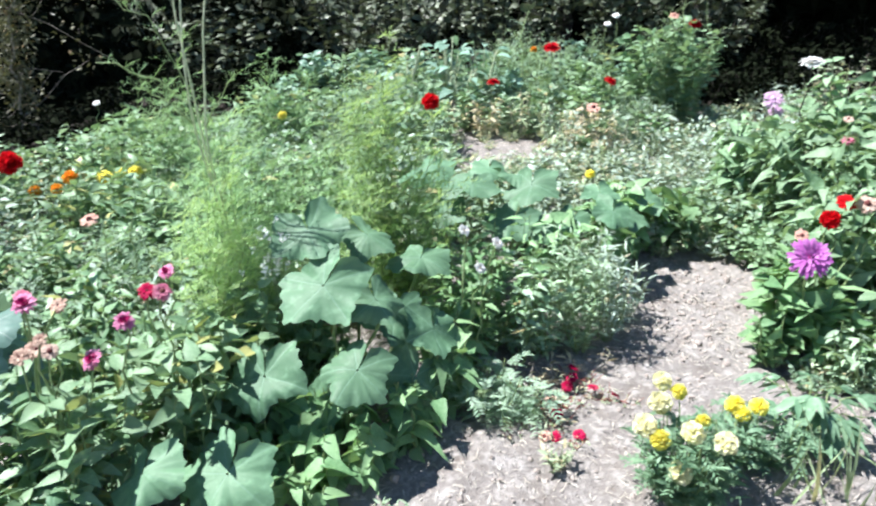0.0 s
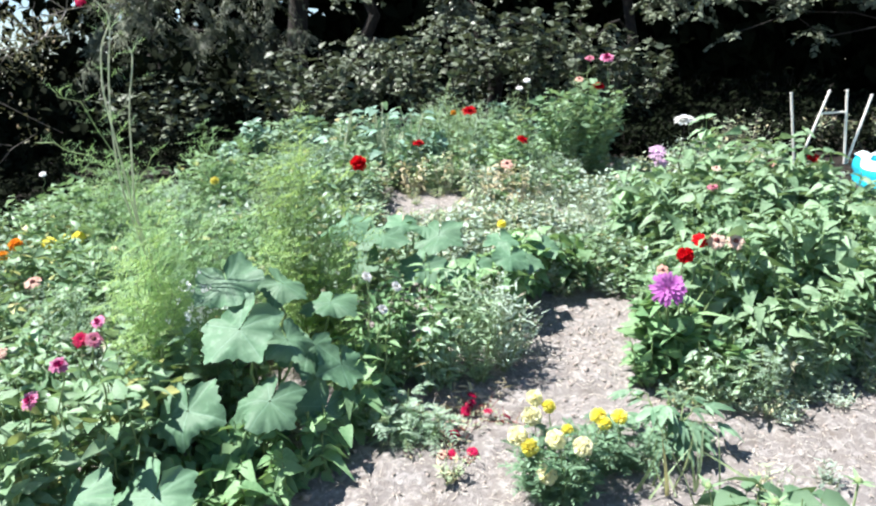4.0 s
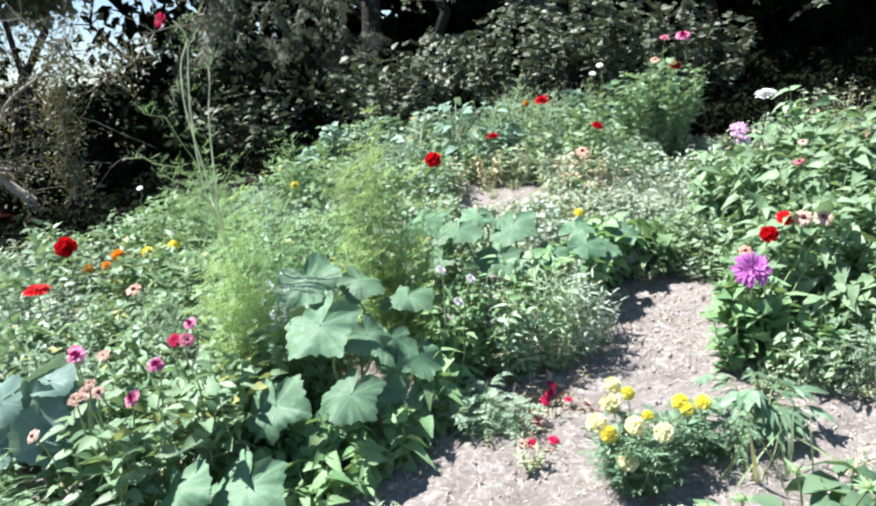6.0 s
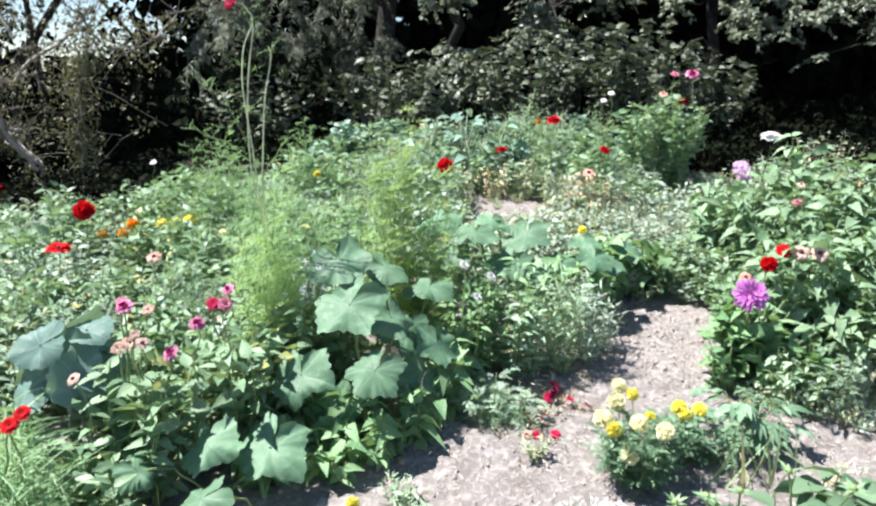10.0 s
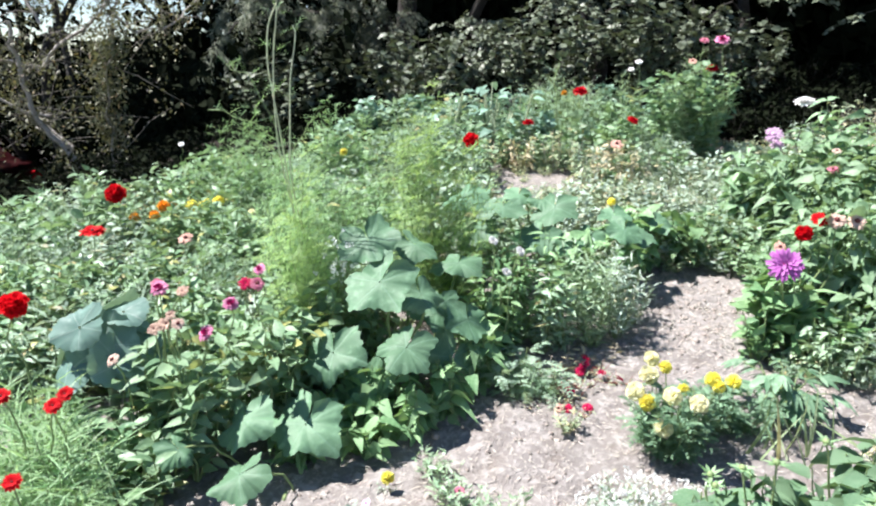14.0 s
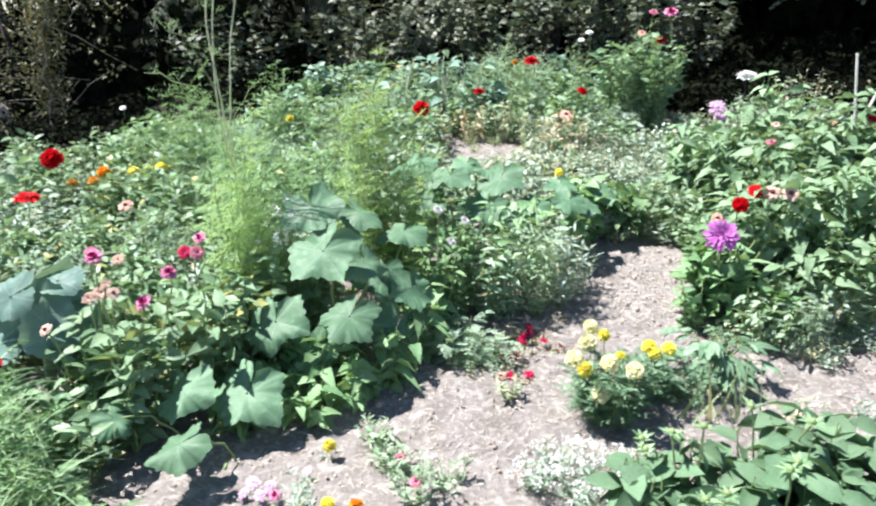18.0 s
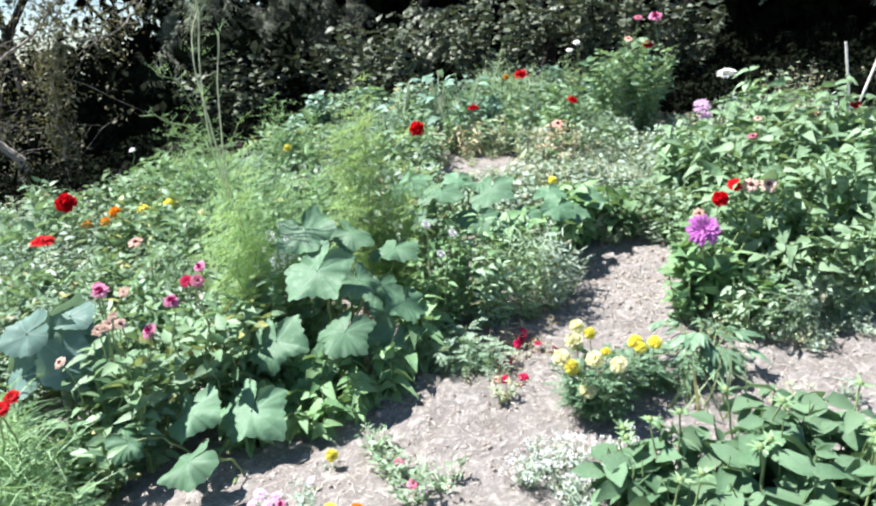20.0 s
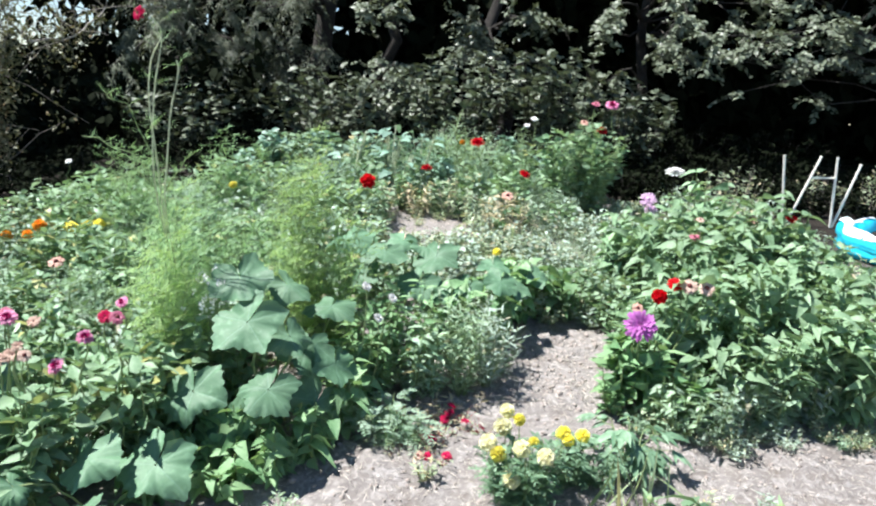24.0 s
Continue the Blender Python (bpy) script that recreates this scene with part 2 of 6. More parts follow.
M_MARIGOLD = leaf_material("marigold_leaf", (0.062, 0.145, 0.078), (0.205, 0.325, 0.205), 0.5, 0.22, 60, gloss=0.25)
M_DRYLEAF = leaf_material("withered_leaf", (0.30, 0.245, 0.15), (0.58, 0.51, 0.36), 0.7, 0.25, 70)
M_STEM = plain_material("green_stem", (0.14, 0.22, 0.08), (0.24, 0.30, 0.13), 0.6, 30)
M_REDSTEM = plain_material("reddish_stem", (0.17, 0.045, 0.04), (0.30, 0.10, 0.075), 0.6, 30)
M_PALESTEM = plain_material("pale_stem", (0.36, 0.42, 0.25), (0.50, 0.54, 0.38), 0.6, 30)
M_BARK = plain_material("dark_bark", (0.014, 0.012, 0.010), (0.045, 0.038, 0.030), 0.9, 18, 0.9, 0.02)
M_TWIG = plain_material("grey_twig", (0.085, 0.075, 0.06), (0.21, 0.19, 0.165), 0.9, 26, 0.6, 0.01)
M_PALEBARK = plain_material("pale_bark", (0.26, 0.23, 0.20), (0.48, 0.45, 0.41), 0.85, 26, 0.6, 0.01)


def petal_material(name, a, b, rough=0.45, thin=0.2):
    return leaf_material(name, a, b, rough, thin, 120, bump=0.15, glow=(1.05, 1.0, 1.05), gloss=0.07, lift=0.0)


M_RED = petal_material("red_petal", (0.30, 0.0006, 0.006), (0.45, 0.0015, 0.011), 0.6)
M_BALLRED = petal_material("bright_red_petal", (0.50, 0.003, 0.010), (0.68, 0.012, 0.020), 0.6, 0.4)
M_SCARLET = petal_material("scarlet_petal", (0.42, 0.003, 0.008), (0.56, 0.009, 0.014), 0.6)
M_CRIMSON = petal_material("crimson_petal", (0.30, 0.002, 0.035), (0.46, 0.012, 0.075))
M_MAGENTA = petal_material("magenta_petal", (0.47, 0.07, 0.22), (0.72, 0.33, 0.48))
M_DEEPMAGENTA = petal_material("deep_magenta_petal", (0.15, 0.002, 0.035), (0.30, 0.010, 0.09))
M_PINK = petal_material("pink_petal", (0.42, 0.08, 0.16), (0.64, 0.26, 0.34))
M_VIOLET = petal_material("violet_petal", (0.25, 0.042, 0.25), (0.57, 0.22, 0.54))
M_LEMON = petal_material("lemon_petal", (0.94, 0.92, 0.50), (0.95, 0.94, 0.70), 0.5, 0.5)
M_YELLOW = petal_material("yellow_petal", (0.90, 0.80, 0.08), (0.92, 0.87, 0.24), 0.5, 0.4)
M_ORANGE = petal_material("orange_petal", (0.80, 0.28, 0.02), (0.88, 0.46, 0.06))
M_WHITE = petal_material("white_petal", (0.78, 0.78, 0.74), (0.86, 0.86, 0.84))
M_SALMON = petal_material("faded_salmon_petal", (0.50, 0.25, 0.19), (0.68, 0.44, 0.36))
M_PALE = petal_material("pale_faded_petal", (0.42, 0.28, 0.22), (0.60, 0.46, 0.38))
M_LILAC = petal_material("lilac_petal", (0.52, 0.30, 0.49), (0.72, 0.50, 0.68))
M_SPENT = petal_material("withered_petal", (0.20, 0.09, 0.07), (0.56, 0.42, 0.33))
M_HEART = plain_material("dark_flower_heart", (0.07, 0.010, 0.014), (0.17, 0.04, 0.03), 0.8, 120)
M_HEART_Y = plain_material("yellow_flower_heart", (0.50, 0.30, 0.03), (0.75, 0.55, 0.08), 0.8, 120)
M_STAKE = plain_material("white_painted_tube", (0.64, 0.60, 0.53), (0.74, 0.71, 0.64), 0.5, 8, 0.1)
M_POOL = plain_material("turquoise_vinyl", (0.02, 0.42, 0.58), (0.03, 0.52, 0.68), 0.25, 4, 0.1)
M_POOLWHITE = plain_material("pale_vinyl_band", (0.62, 0.78, 0.82), (0.75, 0.86, 0.88), 0.3, 4, 0.1)
M_CARRED = plain_material("dark_red_paint", (0.018, 0.0010, 0.0016), (0.026, 0.0015, 0.0022), 0.3, 3, 0.05)
M_CARDARK = plain_material("dark_rubber", (0.012, 0.012, 0.013), (0.03, 0.03, 0.03), 0.7, 12, 0.2)
M_CARGLASS = plain_material("dark_car_glass", (0.01, 0.012, 0.014), (0.02, 0.022, 0.025), 0.06, 3, 0.0)


# ---- mesh helpers ----
def ground_z(x, y):
    """The bed climbs away from the path and falls a little to one side."""
    a, b = min(max((-2.3 - x) / 3.0, 0), 1), min(max((y - 4.4) / 4.0, 0), 1)
    dip = 2.0 * a * a * (3 - 2 * a) * b * b * (3 - 2 * b)
    return 0.14 * (min(max(y, -2.5), 7.0) - 1.75) + 0.05 * min(max(x, -4.0), 0.0) - dip


def lay_mesh(name, V, F, mat, smooth=True):
    """A mesh from an (n, 3) array and an (m, k) array of faces."""
    V, F = np.asarray(V, np.float32), np.asarray(F, np.int32)
    me = bpy.data.meshes.new(name)
    me.vertices.add(len(V))
    me.vertices.foreach_set("co", V.ravel())
    me.loops.add(F.size)
    me.loops.foreach_set("vertex_index", F.ravel())
    me.polygons.add(len(F))
    me.polygons.foreach_set("loop_start", np.arange(len(F), dtype=np.int32) * F.shape[1])
    me.polygons.foreach_set("use_smooth", np.full(len(F), smooth))
    me.update(calc_edges=True)
    me.materials.append(mat)
    return me


class Geo:
    """Gathers quads of one part."""

    def __init__(self):
        self.v, self.f, self.n = [], [], 0

    def add(self, V, F):
        if len(V):
            self.v.append(np.asarray(V, float))
            self.f.append(np.asarray(F) + self.n)
            self.n += len(V)
        return self

    def part(self, name, mat, parent=None, label="", kind="", smooth=True):
        if not self.v:
            return None
        ob = new(name, lay_mesh(name, np.concatenate(self.v), np.concatenate(self.f), mat, smooth))
        ob.parent = parent
        return tagged(ob, label, kind=kind)


def thing(name, x, y, label, category, group="", z=None, kind=""):
    ob = new(name)
    ob.empty_display_size = 0.05
    ob.location = (x, y, ground_z(x, y) if z is None else z)
    return tagged(ob, label, category, group, kind)


def unit(a):
    return a / np.maximum(np.linalg.norm(a, axis=-1, keepdims=True), 1e-9)


SHAPES = {  # stations along a leaf and half widths there
    "ovate": ((0, 0.22, 0.55, 1), (0.08, 0.50, 0.42, 0.02)),
    "lance": ((0, 0.3, 0.65, 1), (0.10, 0.48, 0.38, 0.02)),
    "heart": ((0, 0.12, 0.5, 1), (0.30, 0.55, 0.40, 0.02)),
    "spoon": ((0, 0.4, 0.8, 1), (0.22, 0.40, 0.50, 0.22)),
    "small": ((0, 0.45, 1), (0.12, 0.5, 0.04)),
    "broad": ((0, 0.3, 0.68, 1), (0.10, 0.50, 0.44, 0.03)),
    "oval": ((0, 0.24, 0.64, 1), (0.12, 0.48, 0.47, 0.03)),
    "sprig": ((0, 0.45, 1), (0.14, 0.54, 0.05)),
    "blade": ((0, 0.35, 0.7, 1), (0.5, 0.45, 0.3, 0.02)),
}


def leaf_set(P, D, N, L, W, shape="ovate", droop=0.25, fold=0.25):
    """Leaves from their foot P, direction D, face N, length L and width W."""
    ys, hw = (np.array(a, float) for a in SHAPES[shape])
    S, n = len(ys), len(P)
    D = unit(np.asarray(D, float))
    X = unit(np.cross(D, N))
    N = np.cross(X, D)
    L, W = (np.broadcast_to(np.asarray(a, float), (n,))[:, None, None] for a in (L, W))
    droop = np.broadcast_to(np.asarray(droop, float), (n,))[:, None, None]
    V = np.empty((n, S, 3, 3))
    for k, sx in enumerate((-1, 0, 1)):
        rise = -droop[:, 0] * ys**2
        lift = abs(sx) * fold * hw[None] * W[:, 0] / np.maximum(L[:, 0], 1e-6)
        V[:, :, k] = (P[:, None] + L * ys[None, :, None] * D[:, None] + W * (sx * hw)[None, :, None] * X[:, None]
                      + L * (rise + lift)[:, :, None] * N[:, None])
    i = np.arange(S - 1)[:, None] * 3 + np.arange(2)[None]
    q = np.stack([i, i + 1, i + 4, i + 3], -1).reshape(-1, 4)
    F = (np.arange(n)[:, None, None] * (3 * S) + q[None]).reshape(-1, 4)
    return V.reshape(-1, 3), F


def threads(A, B, w):
    """Thin two-faced threads from A to B, as narrow crossed blades."""
    A, B = np.asarray(A, float), np.asarray(B, float)
    n = len(A)
    D = unit(B - A)
    s = unit(np.cross(D, np.array([0.31, 0.17, 0.93]))) * np.broadcast_to(np.asarray(w, float), (n,))[:, None] * 0.5
    V = np.stack([A - s, A + s, B + s * 0.4, B - s * 0.4], 1)
    return V.reshape(-1, 3), np.arange(4 * n).reshape(n, 4)


def tube(pts, radii, sides=5):
    """A tapered tube along a line of points."""
    pts = np.asarray(pts, float)
    n = len(pts)
    radii = np.interp(np.linspace(0, 1, n), np.linspace(0, 1, len(radii)), radii)
    T = unit(np.gradient(pts, axis=0))
    ref = np.array([0.0, 0.0, 1.0]) if abs(T[:, 2]).mean() < 0.9 else np.array([1.0, 0.0, 0.0])
    X = unit(np.cross(T, ref))
    Y = np.cross(T, X)
    a = np.linspace(0, 2 * np.pi, sides, endpoint=False)
    V = pts[:, None] + radii[:, None, None] * (np.cos(a)[None, :, None] * X[:, None] + np.sin(a)[None, :, None] * Y[:, None])
    j = np.arange(sides)
    F = [np.stack([i * sides + j, i * sides + (j + 1) % sides, (i + 1) * sides + (j + 1) % sides, (i + 1) * sides + j], -1) for i in range(n - 1)]
    return V.reshape(-1, 3), np.concatenate(F)


def bent(a, b, sag, r, n=7):
    """A slightly crooked line from a to b that bows by sag."""
    a, b = np.asarray(a, float), np.asarray(b, float)
    s = np.linspace(0, 1, n)[:, None]
    p = a + (b - a) * s + np.asarray(sag, float) * (4 * s * (1 - s))
    k = np.linalg.norm(b - a) * 0.03
    p[1:-1] += r.normal(0, k, (n - 2, 3))
    return p


def dome(radius, flat, mat, rings=4, sides=10):
    """Rounded cap of quads, centred on the origin."""
    a = np.linspace(0, 2 * np.pi, sides, endpoint=False)
    e = np.linspace(-0.3, 1.45, rings + 1)
    V = np.stack([np.stack([radius * np.cos(t) * np.cos(a), radius * np.cos(t) * np.sin(a), np.full(sides, radius * flat * np.sin(t))], -1) for t in e])
    j = np.arange(sides)
    F = np.concatenate([np.stack([i * sides + j, i * sides + (j + 1) % sides, (i + 1) * sides + (j + 1) % sides, (i + 1) * sides + j], -1) for i in range(rings)])
    return V.reshape(-1, 3), F


def facing(v):
    """Turn that carries +z onto v."""
    return Vector(v).to_track_quat("Z", "Y").to_matrix().to_4x4()


# ---- flowers, each centred on its own heart and opening along +z ----
def ring_petals(r, rings, radius, wide=0.34, shape="spoon"):
    """Rings of (count, reach, lift in degrees)."""
    g = Geo()
    for count, reach, lift in rings:
        a = np.linspace(0, 2 * np.pi, count, endpoint=False) + r.uniform(0, 6) + r.normal(0, 0.06, count)
        e = np.radians(lift + r.normal(0, 6, count))
        D = np.stack([np.cos(a) * np.cos(e), np.sin(a) * np.cos(e), np.sin(e)], -1)
        N = np.stack([-np.cos(a) * np.sin(e), -np.sin(a) * np.sin(e), np.cos(e)], -1)
        P = D * radius * 0.10 + np.array([0, 0, radius * 0.10])
        L = radius * reach * r.uniform(0.86, 1.06, count)
        g.add(*leaf_set(P, D, N, L, radius * wide * reach ** 0.3 * r.uniform(0.85, 1.1, count), shape, 0.18, 0.3))
    return g


def pompom(r, radius, count=110, wide=0.36):
    """Ball of ruffled petals, as a double marigold."""
    k = np.arange(count)
    z = 1 - 1.25 * (k + 0.5) / count
    a = k * 2.39996
    s = np.sqrt(np.maximum(0, 1 - z * z))
    O = np.stack([s * np.cos(a), s * np.sin(a), z], -1)
    D = unit(O + r.normal(0, 0.25, O.shape))
    N = unit(np.cross(D, r.normal(0, 1, O.shape)))
    return Geo().add(*dome(radius * 0.62, 0.8, None, 4, 12)).add(*leaf_set(O * radius * 0.40, D, N, radius * r.uniform(0.55, 0.75, count), radius * wide * 1.6, "spoon", 0.25, 0.2))


def build_flower_meshes():
    made = {}
    r = np.random.default_rng(5)
    double = ((16, 1.0, 4), (15, 0.92, 16), (13, 0.76, 32), (10, 0.55, 52), (6, 0.34, 72))
    semi = ((14, 1.0, 2), (12, 0.86, 14), (9, 0.6, 30))
    single = ((13, 1.0, 0), (10, 0.8, 8))
    kinds = {
        "red": (M_RED, M_HEART, double, 0.34), "scarlet": (M_SCARLET, M_HEART, semi, 0.42), "crimson": (M_CRIMSON, M_HEART, semi, 0.40),
        "magenta": (M_MAGENTA, M_HEART, semi, 0.42), "pink": (M_PINK, M_HEART, semi, 0.42), "lilac": (M_LILAC, M_LILAC, semi, 0.26),
        "white": (M_WHITE, M_HEART_Y, double, 0.40), "salmon": (M_SALMON, M_HEART, single, 0.46), "pale": (M_PALE, M_HEART, single, 0.46), "spent": (M_SPENT, M_HEART, semi, 0.4),
    }
    for name, (pm, hm, rings, wide) in kinds.items():
        g = ring_petals(r, rings, 1.0, wide)
        petals = lay_mesh("flower", np.concatenate(g.v), np.concatenate(g.f), pm)
        big = name in ("salmon", "pale", "pink", "magenta", "lilac")
        heart = lay_mesh("flower_heart", *dome(0.34 if big else 0.16, 1.2 if big else 1.6, None), hm)
        if name == "magenta":  # pale outer rings round a deep red-violet middle
            g = ring_petals(r, ((11, 0.56, 22), (9, 0.44, 42), (6, 0.3, 66)), 1.0, 0.36)
            heart = lay_mesh("flower_heart", np.concatenate(g.v), np.concatenate(g.f), M_DEEPMAGENTA)
        heart.transform(Matrix.Translation((0, 0, 0.10)))
        made[name] = (petals, heart)
    for name, pm in (("lemon", M_LEMON), ("yellow", M_YELLOW), ("orange", M_ORANGE), ("ball", M_BALLRED)):
        g = pompom(r, 1.0)
        made[name] = (lay_mesh("flower", np.concatenate(g.v), np.concatenate(g.f), pm), None)
    return made


FLOWERS = build_flower_meshes()


def bloom(kind, where, radius, face, parent, label=""):
    """A flower head of a plant; where is given in the world."""
    petals, heart = FLOWERS[kind]
    ob = new("flower_head", petals)
    ob.parent = parent
    ob.matrix_basis = Matrix.Translation(Vector(where) - parent.location) @ facing(face) @ Matrix.Rotation(random.uniform(0, 6.28), 4, "Z") @ Matrix.Scale(radius, 4)
    tagged(ob, label)
    if heart:
        h = new("flower_heart", heart)
        h.parent = ob
    return ob


# ---- plants ----
def stems_of(r, n, height, spread, lean=(0, 0)):
    """Lines of n stems that rise from the foot and part outwards."""
    out = []
    for k in range(n):
        a, q = r.uniform(0, 2 * np.pi), math.sqrt(r.uniform(0.02, 1))
        h = height * r.uniform(0.72, 1.0) * (1 - 0.25 * q * q)
        tip = np.array([math.cos(a) * q * spread + lean[0], math.sin(a) * q * spread + lean[1], h])
        foot = np.array([math.cos(a), math.sin(a), 0]) * spread * 0.22 * q
        out.append(bent(foot, tip, (tip - foot) * np.array([0.10, 0.10, 0.0]) - np.array([0, 0, 0.02]), r))
    return out


def leaves_on(r, lines, gap, size, shape="ovate", aspect=0.5, start=0.12, droop=0.3, upright=0.35, pair=2, apart=None):
    """Leaves set along stem lines in pairs."""
    P, D = [], []
    for line in lines:
        seg = np.linalg.norm(np.diff(line, axis=0), axis=1)
        total = seg.sum()
        m = max(2, int(total * (1 - start) / gap))
        s = (start + (1 - start) * (np.arange(m) + r.uniform(0, 1, m)) / m).clip(0, 1) * (len(line) - 1)
        i = np.minimum(s.astype(int), len(line) - 2)
        f = (s - i)[:, None]
        pos = line[i] * (1 - f) + line[i + 1] * f
        a0 = np.arange(m) * 1.57 + r.uniform(0, 6)
        for k in range(pair):
            a = a0 + k * 2 * np.pi / pair + r.normal(0, 0.45, m)
            up = r.normal(upright, 0.3, m)
            P.append(pos + r.normal(0, 0.004, pos.shape))
            D.append(np.stack([np.cos(a), np.sin(a), up], -1))
    P, D = np.concatenate(P), unit(np.concatenate(D))
    N = unit(np.array([0, 0, 1.0]) + r.normal(0, 0.48, P.shape) - D * 0.3)
    L = r.uniform(size[0], size[1], len(P))
    if apart is None:
        return leaf_set(P, D, N, L, L * aspect * r.uniform(0.8, 1.2, len(P)), shape, droop * r.uniform(0.3, 1.6, len(P)), 0.3)
    # each leaf an object of its own on one of six shared meshes
    mat, ob = apart
    kinds = [lay_mesh("leaf", *leaf_set(np.zeros((1, 3)), np.array([[0, 1.0, 0]]), np.array([[0, 0, 1.0]]), 1.0, aspect * w, shape, droop * d, 0.3), mat)
             for w, d in ((0.8, 0.4), (1.15, 0.7), (1.0, 1.0), (0.9, 1.3), (1.1, 1.6), (1.0, 0.5))]
    X = unit(np.cross(D, N))
    N = np.cross(X, D)
    for k in range(len(P)):
        leaf = new("leaf", kinds[k % 6])
        leaf.parent = ob
        leaf.matrix_basis = Matrix([(*(L[k] * np.array((X[k, i], D[k, i], N[k, i]))), P[k, i]) for i in range(3)] + [(0, 0, 0, 1)])


def leafy_plant(name, x, y, label, category, r, height, spread, stems, gap, size, mat, shape="ovate", aspect=0.5, group="", droop=0.3,
                upright=0.35, lean=(0, 0), stem_mat=None, thick=0.004, pair=2, start=0.12, single=False):
    """A plant of many stems with a crown of separate leaves."""
    ob = thing(name, x, y, label, category, group)
    lines = stems_of(r, stems, height, spread, lean)
    g = Geo()
    for line in lines:
        g.add(*(tube(line[::3], (thick, thick * 0.45), 3) if thick <= 0.003 else tube(line, (thick, thick * 0.45), 4)))
    g.part("stem", stem_mat or M_STEM, ob, kind="stuff")
    if single:
        leaves_on(r, lines, gap, size, shape, aspect, start, droop, upright, pair, (mat, ob))
    else:
        Geo().add(*leaves_on(r, lines, gap, size, shape, aspect, start, droop, upright, pair)).part("foliage", mat, ob, kind="stuff")
    return ob


def stalk(parent, where, foot=(0, 0, 0), r=None, thick=0.0035, mat=None):
    """A flower stalk from near the foot of the plant up to a head."""
    top = np.array(where) - np.array(parent.location)
    foot = np.array(foot, float)
    line = bent(foot + top * np.array([0.45, 0.45, 0.25]), top, (0, 0, 0.015), r or np.random.default_rng(1), 6)
    Geo().add(*tube(line, (thick, thick * 0.7), 5)).part("flower_stalk", mat or M_STEM, parent)


def fronds(r, lines, gap, reach, width, start=0.1, fine=4, lift=0.5):
    """Thread-like divided leaves along stem lines."""
    A, B = [], []
    for line in lines:
        total = np.linalg.norm(np.diff(line, axis=0), axis=1).sum()
        m = max(3, int(total * (1 - start) / gap))
        s = (start + (1 - start) * (np.arange(m) + 0.5) / m) * (len(line) - 1)
        i = np.minimum(s.astype(int), len(line) - 2)
        pos = line[i] + (line[i + 1] - line[i]) * (s - i)[:, None]
        for k in range(2):
            a = np.arange(m) * 1.57 + k * np.pi + r.normal(0, 0.4, m)
            D = unit(np.stack([np.cos(a), np.sin(a), r.normal(lift, 0.25, m)], -1))
            R = reach * r.uniform(0.6, 1.1, m)[:, None]
            end = pos + D * R
            A.append(pos)
            B.append(end)
            for q in np.linspace(0.25, 0.95, fine):
                for side in (-1, 1):
                    S = unit(np.cross(D, np.array([0, 0, 1.0])) * side + D * 0.9 + r.normal(0, 0.3, D.shape))
                    p0 = pos + D * R * q
                    p1 = p0 + S * R * (0.55 * (1.15 - q)) * r.uniform(0.7, 1.2, m)[:, None]
                    A.append(p0)
                    B.append(p1)
                    S2 = unit(S + r.normal(0, 0.55, S.shape))
                    mid = p0 + (p1 - p0) * 0.5
                    A.append(mid)
                    B.append(mid + S2 * R * 0.2)
    A, B = np.concatenate(A), np.concatenate(B)
    return threads(A, B, width * r.uniform(0.7, 1.3, len(A)))


def pinnate(r, lines, gap, reach, pairs, leaflet, aspect, start=0.1, lift=0.4):
    """Feather-shaped leaves of paired leaflets along stem lines."""
    P, D, N = [], [], []
    for line in lines:
        total = np.linalg.norm(np.diff(line, axis=0), axis=1).sum()
        m = max(2, int(total * (1 - start) / gap))
        s = (start + (1 - start) * (np.arange(m) + 0.5) / m) * (len(line) - 1)
        i = np.minimum(s.astype(int), len(line) - 2)
        pos = line[i] + (line[i + 1] - line[i]) * (s - i)[:, None]
        for k in range(2):
            a = np.arange(m) * 1.57 + k * np.pi + r.normal(0, 0.4, m)
            way = unit(np.stack([np.cos(a), np.sin(a), r.normal(lift, 0.3, m)], -1))
            across = unit(np.cross(way, (0, 0, 1.0)))
            up = np.cross(across, way) + r.normal(0, 0.2, way.shape)
            R = reach * r.uniform(0.6, 1.1, m)[:, None]
            for q in np.linspace(0.2, 1.0, pairs):
                at = pos + way * R * q - np.array([0, 0, 0.35]) * R * q * q
                for side in (-1, 1):
                    P.append(at)
                    D.append(across * side + way * 0.8 + r.normal(0, 0.12, way.shape))
                    N.append(up)
    P, D, N = np.concatenate(P), np.concatenate(D), np.concatenate(N)
    L = leaflet * r.uniform(0.7, 1.2, len(P))
    return leaf_set(P, D, N, L, L * aspect, "small", 0.2, 0.2)


